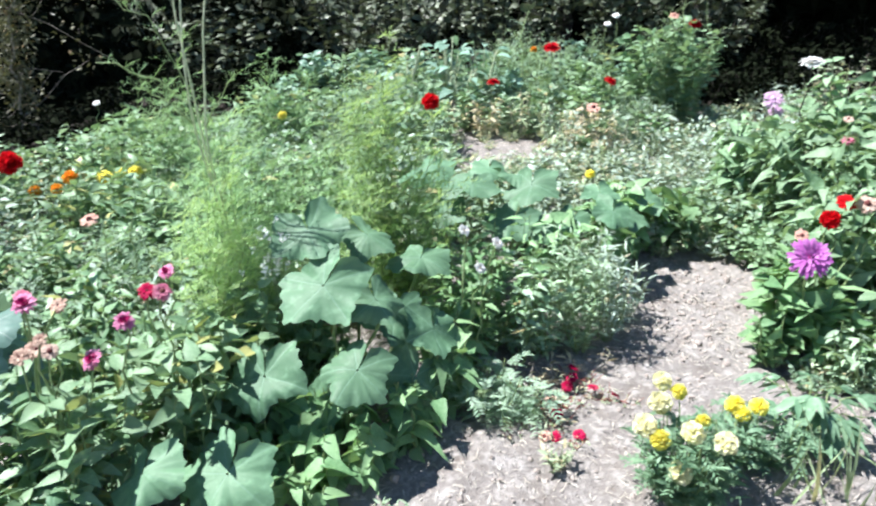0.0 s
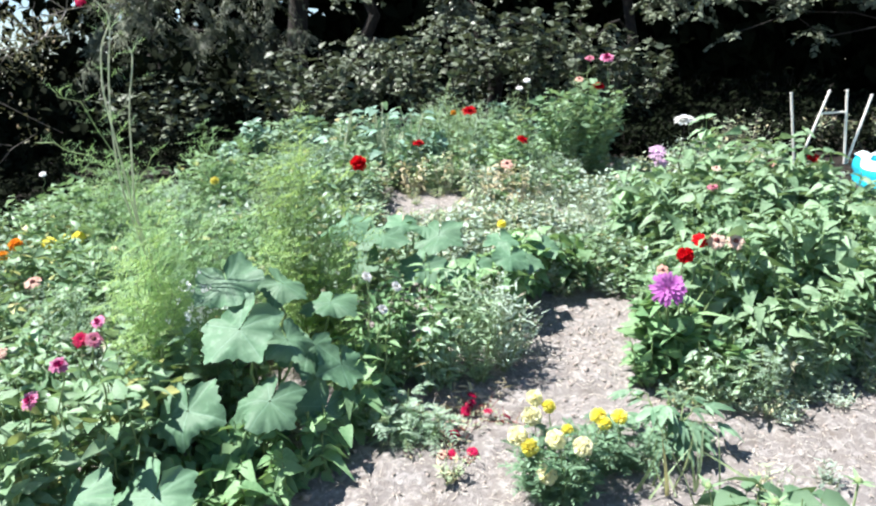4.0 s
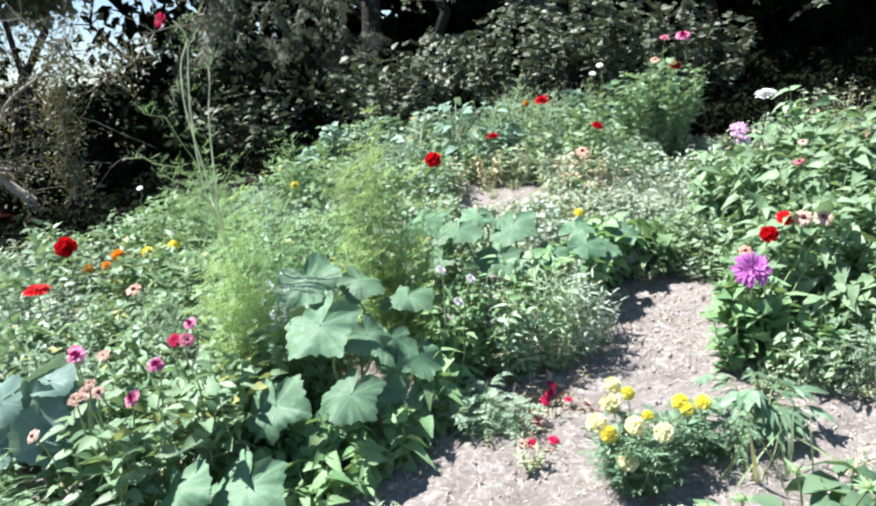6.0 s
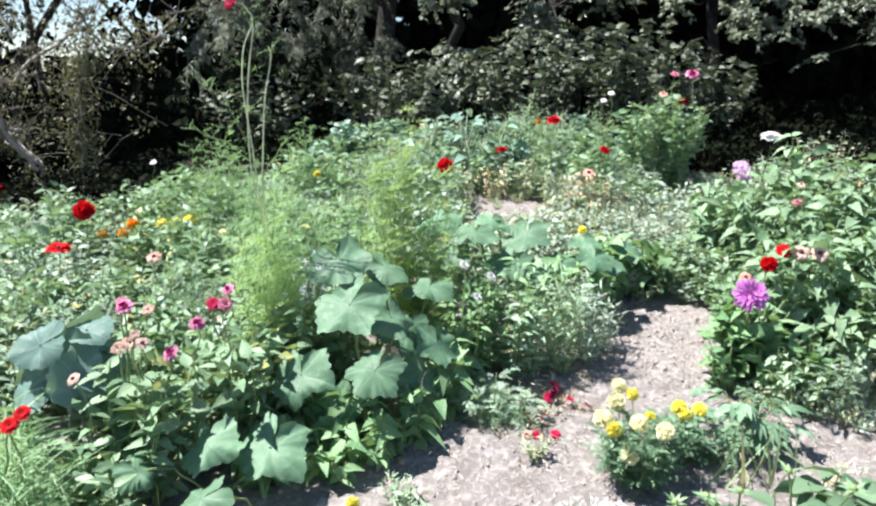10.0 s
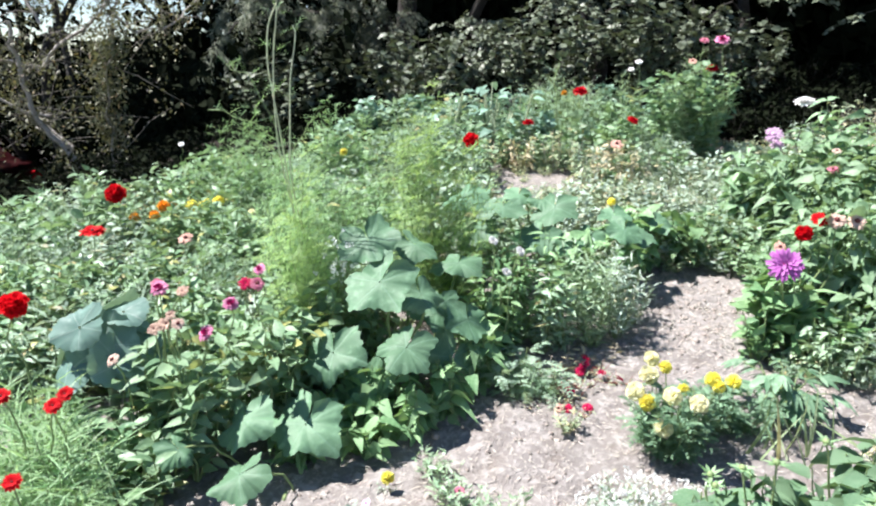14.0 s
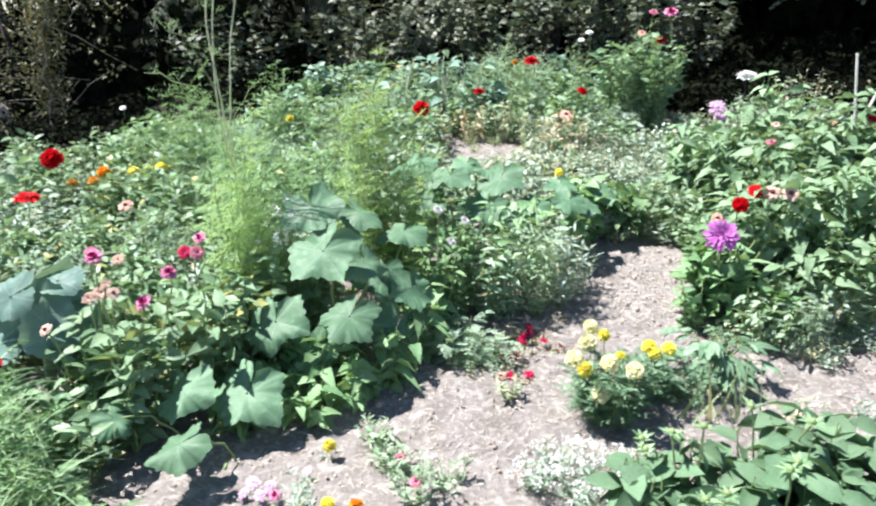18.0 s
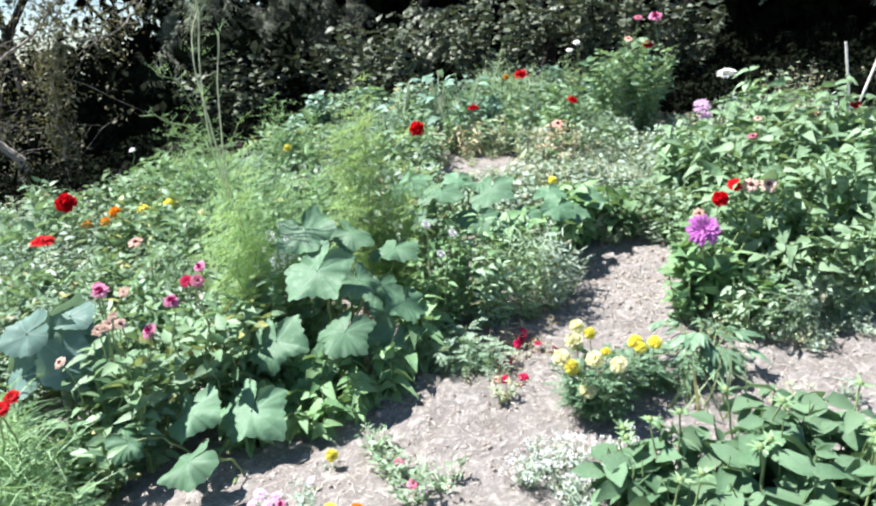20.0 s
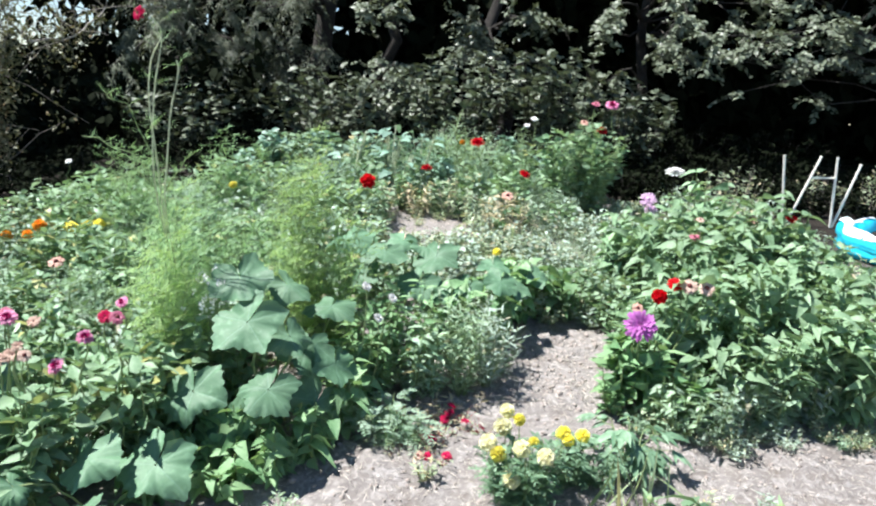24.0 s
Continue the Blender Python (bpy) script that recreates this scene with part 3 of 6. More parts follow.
def feather_leaved_plant(name, x, y, label, category, r, height, spread, stems, mat, gap, reach, pairs=6, leaflet=0.02, aspect=0.3, group="", lift=0.4):
    ob = thing(name, x, y, label, category, group)
    lines = stems_of(r, stems, height, spread)
    g = Geo()
    for line in lines:
        g.add(*tube(line, (0.003, 0.0014), 4))
    g.part("stem", M_STEM, ob, kind="stuff")
    Geo().add(*pinnate(r, lines, gap, reach, pairs, leaflet, aspect, 0.05, lift)).part("foliage", mat, ob, "feather-shaped leaves of small leaflets", "stuff")
    return ob


def feathery_plant(name, x, y, label, category, r, height, spread, stems, mat, gap=0.022, reach=0.09, width=0.0016, lean=(0, 0), group="", thick=0.004, fine=4, lift=0.5):
    ob = thing(name, x, y, label, category, group)
    lines = stems_of(r, stems, height, spread, lean)
    g = Geo()
    for line in lines:
        g.add(*tube(line, (thick, thick * 0.4), 4))
    g.part("stem", M_STEM, ob, kind="stuff")
    Geo().add(*fronds(r, lines, gap, reach, width, fine=fine, lift=lift)).part("foliage", mat, ob, "feathery thread-like leaves", "stuff")
    return ob


def pumpkin_leaf(r, radius, cup=0.16, lobes=5):
    """Broad shallow-lobed leaf round its stalk, with a notch, wavy toothed rim and fine sunk veins; its face is +z."""
    na, nr = 72, 15
    a = np.linspace(-np.pi * 0.97, np.pi * 0.97, na)
    rim = (0.86 + 0.28 * (1 - np.abs(np.sin(a * lobes * 0.5 + r.normal(0, 0.05)))) ** 0.9 + 0.042 * np.sin(a * 19 + r.uniform(0, 6)) + 0.022 * np.sin(a * 31 + r.uniform(0, 6))
           + 0.07 * np.sin(a * 2 + r.uniform(0, 6)) + 0.05 * np.sin(a * 3 + r.uniform(0, 6)) - 0.30 * np.exp(-((np.abs(a) - np.pi) / 0.30) ** 2))
    q = np.linspace(0.03, 1, nr)[:, None]
    x, y = np.sin(a)[None] * rim * q, np.cos(a)[None] * rim * q
    vein = np.cos(a * lobes)[None]
    z = (cup * q**2 - 0.035 * q * np.maximum(0, vein) ** 14 + 0.05 * q**3 * np.sin(a * 4 + r.uniform(0, 6))[None] + 0.03 * q**3 * np.sin(a * 9 + r.uniform(0, 6))[None]
         - r.uniform(0.15, 0.60) * q**2 * np.abs(np.sin(a))[None] ** 1.3 - r.uniform(0.0, 0.35) * q**4 * np.maximum(0, np.cos(a))[None] + 0.06 * q**3 * np.sin(a * 5 + r.uniform(0, 6))[None] + 0.025 * np.sin(5 * x + r.uniform(0, 6)) + 0.025 * np.sin(6 * y + r.uniform(0, 6)))
    V = np.stack([x, y, z], -1).reshape(-1, 3) * radius
    i, j = np.meshgrid(np.arange(nr - 1), np.arange(na - 1), indexing="ij")
    k = (i * na + j).ravel()
    return V, np.stack([k, k + na, k + na + 1, k + 1], -1)


def leaf_map(ob, radius):
    """Lays the leaf's own plane on its surface, for the veins."""
    me = ob.data
    uv = me.uv_layers.new(name="UVMap")
    co = np.empty(len(me.vertices) * 3, np.float32)
    me.vertices.foreach_get("co", co)
    vi = np.empty(len(me.loops), np.int32)
    me.loops.foreach_get("vertex_index", vi)
    uv.data.foreach_set("uv", (co.reshape(-1, 3)[vi, :2] / radius * 0.45 + 0.5).ravel())
    return ob


# ---- ground: one sheet out to the horizon, finer where the bare soil shows ----
def graded(lo, hi, step, far, grow=1.16):
    """Even steps between lo and hi, growing ones out to far."""
    mid = list(np.arange(lo, hi, step))
    up, s = [mid[-1]], step
    while up[-1] < far:
        s *= grow
        up.append(up[-1] + s)
    down, s = [mid[0]], step
    while down[-1] > -far:
        s *= grow
        down.append(down[-1] - s)
    return np.array(down[:0:-1] + mid + up[1:])


def build_ground():
    xs, ys = graded(-1.4, 2.6, 0.027, 400), graded(0.5, 3.2, 0.027, 400)
    V = np.empty((len(ys), len(xs), 3))
    for j, y in enumerate(ys):
        for i, x in enumerate(xs):
            near = max(0.0, 1 - math.hypot(x - 0.6, y - 2.0) / 9)
            z = ground_z(x, y)
            if near > 0:
                p = Vector((x, y, 0))
                z += near * (0.022 * noise.noise(p * 3.1) + 0.016 * noise.noise(p * 11) + 0.014 * noise.noise(p * 27))
            V[j, i] = (x, y, z)
    w = len(xs)
    j, i = np.meshgrid(np.arange(len(ys) - 1), np.arange(w - 1), indexing="ij")
    k = (j * w + i).ravel()
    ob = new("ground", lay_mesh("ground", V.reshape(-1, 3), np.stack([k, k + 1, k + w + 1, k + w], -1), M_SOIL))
    tagged(ob, "pale dry sandy garden soil, climbing towards the trees", "ground", kind="structure")


build_ground()


def on_ground(r, n, x0, x1, y0, y1):
    x, y = r.uniform(x0, x1, n), r.uniform(y0, y1, n)
    z = np.array([ground_z(a, b) + 0.022 * noise.noise(Vector((a, b, 0)) * 3.1) + 0.013 * noise.noise(Vector((a, b, 0)) * 11) for a, b in zip(x, y)])
    return np.stack([x, y, z], -1)


def build_litter():
    r = np.random.default_rng(11)
    P = np.concatenate([on_ground(r, 12000, -0.9, 2.4, 0.7, 2.9), on_ground(r, 2600, -0.3, 1.2, 3.9, 4.8), on_ground(r, 900, 0.6, 1.4, 2.2, 3.0)])
    a = r.uniform(0, 6.28, len(P))
    D = np.stack([np.cos(a), np.sin(a), r.normal(0.0, 0.22, len(P))], -1)
    N = np.array([0, 0, 1.0]) + r.normal(0, 0.3, P.shape)
    V, F = leaf_set(P + (0, 0, 0.006), D, N, r.uniform(0.008, 0.045, len(P)), r.uniform(0.0008, 0.0030, len(P)), "small", 0.1, 0.0)
    Geo().add(V, F).part("dry_straw_litter", M_STRAW)
    tagged(bpy.data.objects["dry_straw_litter"], "pale dry straw and chaff strewn over the soil", "straw", kind="stuff")
    g = Geo()
    C = np.concatenate([on_ground(r, 2200, -0.9, 2.4, 0.7, 2.9), on_ground(r, 400, 0.6, 1.3, 2.2, 3.0)])
    for p in C:
        s = r.uniform(0.003, 0.009) * (1.8 if r.uniform() > 0.95 else 1)
        V, F = dome(s, r.uniform(0.5, 0.9), None, 3, 6)
        g.add(V * r.uniform(0.8, 1.25, 3) + r.normal(0, s * 0.1, V.shape) + p + (0, 0, s * 0.1), F)
    g.part("soil_clods", M_CLOD)
    tagged(bpy.data.objects["soil_clods"], "small pale clods and pebbles on dry soil", "clods", kind="stuff")


build_litter()


# ---- the wooded edge behind the beds ----
def leaf_cloud(r, n, centre, half, size, aspect, mat, name, parent, shape="small", face=(0, 0, 1), hang=0.0, kind="stuff", keep=None):
    """Loose leaves filling an egg-shaped space."""
    P = unit(r.normal(0, 1, (n, 3))) * (r.uniform(0.15, 1, (n, 1)) ** 0.45) * half + centre
    if keep is not None:
        P = P[keep(P)]
    D = unit(r.normal(0, 1, P.shape) + np.array([0, 0, -hang]))
    N = unit(np.array(face) + r.normal(0, 0.55, P.shape))
    L = r.uniform(size[0], size[1], len(P))
    return Geo().add(*leaf_set(P, D, N, L, L * aspect, shape, 0.2, 0.2)).part(name, mat, parent, kind=kind)


def build_tree(x, y, label, r, height, trunk_r, limbs, clumps, leaves, size, mat, bark, spread, low, shape="small", aspect=0.6, hang=0.4, clump=0.4, z0=None, toward=(0, 0)):
    """Tapered trunk, forked limbs and a crown of leaf sprays with gaps."""
    ob = thing("tree", x, y, label, "tree", z=z0)
    top = np.array([r.normal(0, 0.15), r.normal(0, 0.15), height])
    spine = bent((0, 0, -0.1), top, r.normal(0, 0.15, 3), r, 9)
    Geo().add(*tube(spine, (trunk_r, trunk_r * 0.75, trunk_r * 0.25), 9)).part("trunk", bark, ob)
    ends = []
    for k in range(limbs):
        t = r.uniform(low / height, 0.95)
        p = spine[int(t * 8)]
        a = r.uniform(0, 2 * np.pi)
        reach = spread * r.uniform(0.55, 1.0) * (1.15 - 0.5 * t)
        q = p + np.array([math.cos(a) * reach + toward[0], math.sin(a) * reach + toward[1], r.uniform(-0.15, 0.5) * reach - hang * 0.3])
        line = bent(p, q, (0, 0, 0.12 * reach), r, 6)
        g = Geo().add(*tube(line, (trunk_r * 0.35, trunk_r * 0.08), 5))
        for m in range(4):
            s = line[r.integers(2, 6)]
            e = s + r.normal(0, 0.28, 3) * reach * 0.6 + np.array([0, 0, -hang * 0.15])
            g.add(*tube(bent(s, e, (0, 0, 0.03), r, 4), (trunk_r * 0.10, trunk_r * 0.03), 4))
            ends += [e, (s + e) / 2]
        ends += [q, line[4], line[3]]
        g.part("limb", bark, ob)
    ends = np.array(ends)
    pick = ends[r.integers(0, len(ends), clumps)] + r.normal(0, clump * 0.35, (clumps, 3))
    pick = pick[pick[:, 2] > low * 0.6]
    P = np.repeat(pick, leaves, 0)
    k = len(P)
    P = P + r.normal(0, 1, (k, 3)) * np.array([clump, clump, clump * 0.55]) * r.uniform(0.2, 0.75, (k, 1))
    D = unit(r.normal(0, 1, (k, 3)) * np.array([1, 1, 0.5]) + np.array([0, 0, -hang]))
    N = unit(np.array([0, 0, 1.0]) + r.normal(0, 0.5, (k, 3)))
    L = r.uniform(size[0], size[1], k)
    Geo().add(*leaf_set(P, D, N, L, L * aspect, shape, 0.25, 0.25)).part("crown", mat, ob, kind="stuff")
    return ob


def spray_tree(x, y, label, r, height, trunk_r, limbs, box, low, mat, size=(0.036, 0.064), aspect=0.66, fans=10, leaves=26, reach=(0.14, 0.30), hang=0.35, shape="sprig", z0=None):
    """Tree whose limbs end in drooping fans of leaves set in two ranks along a twig; box: least and most x, y, z of the limb ends."""
    ob = thing("tree", x, y, label, "tree", z=z0)
    base = np.array(ob.location)
    spine = bent((0, 0, -0.1), (r.normal(0, 0.1), r.normal(0, 0.1), height), r.normal(0, 0.12, 3), r, 9)
    Geo().add(*tube(spine, (trunk_r, trunk_r * 0.7, trunk_r * 0.25), 8)).part("trunk", M_BARK, ob)
    P, D, N = [], [], []
    for _ in range(limbs):
        for _try in range(30):
            end = r.uniform(box[0], box[1])
            if end[2] > np.interp(end[0], *low):
                break
        end = end - base
        k = int(np.clip((end[2] + 0.35) / height * 8, 1, 8))
        line = bent(spine[k], end, (0, 0, 0.18), r, 7)
        g = Geo().add(*tube(line, (trunk_r * 0.22, 0.004), 5))
        out = unit(end - spine[k])
        for _fan in range(fans):
            s = line[r.integers(4, 7)] + r.normal(0, 0.03, 3)
            way = unit(out * 0.5 + r.normal(0, 0.7, 3) * (1, 1, 0.45) + (0, -0.35, 0.1))
            long = r.uniform(*reach)
            q = np.linspace(0, 1, leaves)[:, None]
            twig = s + way * long * q + np.array([0, 0, -1.0]) * hang * long * q**2
            g.add(*tube(twig[::max(1, leaves // 4)], (0.003, 0.0015), 3))
            across = unit(np.cross(way, (0, 0, 1.0)))
            side = np.where(np.arange(leaves) % 2, 1.0, -1.0)[:, None]
            P.append(twig + r.normal(0, 0.012, twig.shape))
            D.append(across * side + way * 0.7 + r.normal(0, 0.35, twig.shape) + np.array([0, 0, -hang]) * r.uniform(0.2, 1.2, (leaves, 1)))
            N.append(np.array([-0.15, -0.25, 0.9]) + r.normal(0, 0.38, twig.shape))
        g.part("limb", M_BARK, ob)
    P, D, N = np.concatenate(P), unit(np.concatenate(D)), unit(np.concatenate(N))
    L = r.uniform(size[0], size[1], len(P))
    Geo().add(*leaf_set(P, D, N, L, L * aspect, shape, 0.25, 0.2)).part("crown", mat, ob, kind="stuff")
    return ob


def build_woods():
    r = np.random.default_rng(21)
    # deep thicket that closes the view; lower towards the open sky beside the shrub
    th = thing("thicket", 2.0, 10.8, "dense thicket behind the garden, shade put into its near-black leaves", "thicket", kind="stuff")
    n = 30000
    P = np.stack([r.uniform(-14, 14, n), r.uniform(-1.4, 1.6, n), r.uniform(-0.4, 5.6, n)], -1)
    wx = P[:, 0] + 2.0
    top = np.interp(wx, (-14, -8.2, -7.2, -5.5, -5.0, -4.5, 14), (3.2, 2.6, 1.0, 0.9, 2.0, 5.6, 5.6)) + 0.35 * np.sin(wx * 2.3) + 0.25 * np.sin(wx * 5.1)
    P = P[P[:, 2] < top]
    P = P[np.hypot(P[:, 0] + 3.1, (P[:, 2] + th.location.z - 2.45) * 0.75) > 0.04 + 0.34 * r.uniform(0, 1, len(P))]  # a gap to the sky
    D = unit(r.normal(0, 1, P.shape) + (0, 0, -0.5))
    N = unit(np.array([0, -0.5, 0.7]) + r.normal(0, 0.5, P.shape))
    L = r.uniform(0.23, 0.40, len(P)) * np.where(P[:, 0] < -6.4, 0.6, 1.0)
    # the leaf colour, not the light, makes the thicket's deep shade
    Geo().add(*leaf_set(P, D, N, L, L * 0.55, "small", 0.3, 0.2)).part("foliage", M_SHADELEAF, th, kind="stuff")
    far = thing("thicket", 6.0, 14.5, "wood closing the view, shade put into its near-black leaves", "thicket", kind="stuff")
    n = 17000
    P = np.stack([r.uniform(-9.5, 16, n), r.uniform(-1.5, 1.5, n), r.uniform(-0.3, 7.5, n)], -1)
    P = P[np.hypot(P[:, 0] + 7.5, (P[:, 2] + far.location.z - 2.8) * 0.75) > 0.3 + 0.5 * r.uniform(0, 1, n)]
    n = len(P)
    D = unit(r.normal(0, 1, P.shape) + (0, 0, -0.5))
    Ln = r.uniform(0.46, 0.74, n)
    # far wood likewise blackened in place of shade
    Geo().add(*leaf_set(P, D, unit(np.array([0, -0.6, 0.6]) + r.normal(0, 0.4, P.shape)), Ln, Ln * 0.6, "small", 0.3, 0.2)).part("foliage", M_SHADELEAF, far, kind="stuff")
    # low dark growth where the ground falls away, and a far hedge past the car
    for x, y, label, n, x0, x1, y1, tops in ((-3.2, 7.2, "bramble growth where the ground falls away, leaves blackened for shade", 13000, -1.3, 1.9, 0.7, ((-1.3, 0.2, 1.0), (1.0, 1.15, 1.6))),
                                             (-10.5, 14.0, "far hedge past the parked car, leaves blackened for shade", 20000, -7.0, 6.0, 0.8, ((-7.0, -3.0, 1.0, 6.0), (4.6, 3.6, 3.1, 3.2)))):
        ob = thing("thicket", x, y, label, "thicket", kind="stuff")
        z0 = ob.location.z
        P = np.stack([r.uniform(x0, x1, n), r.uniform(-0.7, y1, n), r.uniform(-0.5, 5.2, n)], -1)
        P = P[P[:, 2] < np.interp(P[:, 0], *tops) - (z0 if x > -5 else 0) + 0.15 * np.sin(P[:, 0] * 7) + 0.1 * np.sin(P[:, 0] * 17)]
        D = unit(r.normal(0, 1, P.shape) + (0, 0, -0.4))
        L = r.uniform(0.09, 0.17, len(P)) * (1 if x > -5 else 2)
        # near-black leaves paint the shade of the hollow and the far hedge
        Geo().add(*leaf_set(P, D, unit(np.array([0, -0.4, 0.7]) + r.normal(0, 0.5, P.shape)), L, L * 0.6, "small", 0.3, 0.2)).part("foliage", M_SHADELEAF, ob, kind="stuff")
    # unseen canopy added overhead to keep light out of the hollow; near-black leaves too
    ca = thing("overhanging_canopy", 6.0, 9.0, "unseen leafy canopy added to darken the hollow, leaves near-black", "tree canopy", z=3.4, kind="stuff")
    leaf_cloud(r, 5000, np.array([0, 0, 0.3]), np.array([4.6, 2.2, 0.9]), (0.2, 0.34), 0.6, M_SHADELEAF, "foliage", ca)
    flat = ((-9, 9), (0, 0))
    spray_tree(-2.3, 8.3, "tall dark cedar with drooping grey-green sprays", r, 4.2, 0.15, 30, ((-2.95, 6.9, 0.9), (-1.5, 8.2, 2.9)), flat, M_CONIFER, (0.035, 0.075), 0.17, 9, 60, (0.20, 0.40), 1.0)
    spray_tree(-1.0, 8.6, "dark cedar with ragged hanging sprays", r, 3.9, 0.14, 20, ((-1.7, 7.1, 0.8), (-0.75, 8.2, 2.3)), flat, M_CONIFER, (0.035, 0.075), 0.17, 9, 60, (0.20, 0.38), 1.0)
    spray_tree(-0.2, 8.4, "leafy broadleaf tree with pale sunlit leaf sprays", r, 3.4, 0.09, 16, ((-0.75, 6.8, 0.95), (0.75, 7.9, 2.5)), flat, M_TREE)
    spray_tree(1.3, 8.4, "leafy broadleaf tree standing behind the back row", r, 3.4, 0.09, 16, ((0.5, 6.7, 1.15), (2.1, 7.7, 2.5)), flat, M_TREE)
    spray_tree(2.9, 8.4, "leafy broadleaf tree with sunlit branches hanging low over a dark hollow", r, 3.4, 0.08, 14, ((1.9, 6.7, 1.25), (4.1, 7.5, 2.6)), ((1.9, 2.3, 3.3, 3.6, 4.1), (1.3, 1.6, 1.6, 1.8, 2.1)), M_TREE)
    spray_tree(6.9, 8.2, "broadleaf tree with bright sprays reaching towards the garden", r, 3.2, 0.06, 10, ((2.95, 6.3, 1.35), (4.0, 6.8, 2.1)), ((2.9, 3.3, 3.6, 4.1), (1.55, 1.5, 1.7, 2.0)), M_TREE)
    spray_tree(7.4, 9.0, "broadleaf tree reaching leafy branches over the dark hollow", r, 3.6, 0.08, 8, ((3.8, 6.7, 1.9), (5.5, 7.4, 2.7)), ((3.8, 5.6), (1.95, 2.15)), M_TREE)
    build_tree(-8.8, 13.0, "thin tree standing against the sky", r, 6.0, 0.07, 24, 170, 30, (0.03, 0.06), M_TREE, M_BARK, 2.0, 1.6, "oval", 0.6, 0.4, 0.5, z0=-0.6)
    build_tree(-6.7, 13.6, "slender tree with sparse small leaves against the sky", r, 5.6, 0.05, 22, 90, 30, (0.02, 0.045), M_TREE, M_BARK, 1.5, 2.2, "oval", 0.6, 0.4, 0.45, z0=-0.6)
    build_tree(-8.9, 10.4, "thin tree with small bright leaves against the sky", r, 5.5, 0.07, 20, 160, 30, (0.02, 0.045), M_TREE, M_BARK, 2.0, 1.2, "oval", 0.6, 0.4, 0.5, z0=-0.9)
    # crowns of the next two sit above the view, added to cast shade
    build_tree(-6.3, 9.8, "tall dark-trunked tree, its unseen crown added to shade the hollow", r, 7.6, 0.075, 22, 200, 40, (0.10, 0.18), M_TREE, M_BARK, 1.5, 5.2, "oval", 0.7, 0.2, 0.5)
    build_tree(-5.0, 7.5, "dark-trunked tree, its unseen low crown added to shade the hollow behind the bed", r, 5.4, 0.05, 24, 260, 44, (0.08, 0.15), M_TREE, M_BARK, 1.1, 4.0, "oval", 0.7, 0.0, 0.38)
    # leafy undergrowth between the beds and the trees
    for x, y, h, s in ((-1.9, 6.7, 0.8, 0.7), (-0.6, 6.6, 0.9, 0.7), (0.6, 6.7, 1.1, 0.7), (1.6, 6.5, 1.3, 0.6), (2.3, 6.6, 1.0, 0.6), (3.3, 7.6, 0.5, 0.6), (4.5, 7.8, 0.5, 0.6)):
        # darkened leaf colours, blackest at the hollow, stand for the tree shade
        leafy_plant("shrub", x, y, "leafy shrub under the trees, its leaves darkened for shade", "shrub", r, h, s, 46, 0.055, (0.05, 0.10), M_UNDER if x < 3 else M_SHADELEAF, "oval", 0.62, "undergrowth shrubs", stem_mat=M_BARK, thick=0.007)


build_woods()


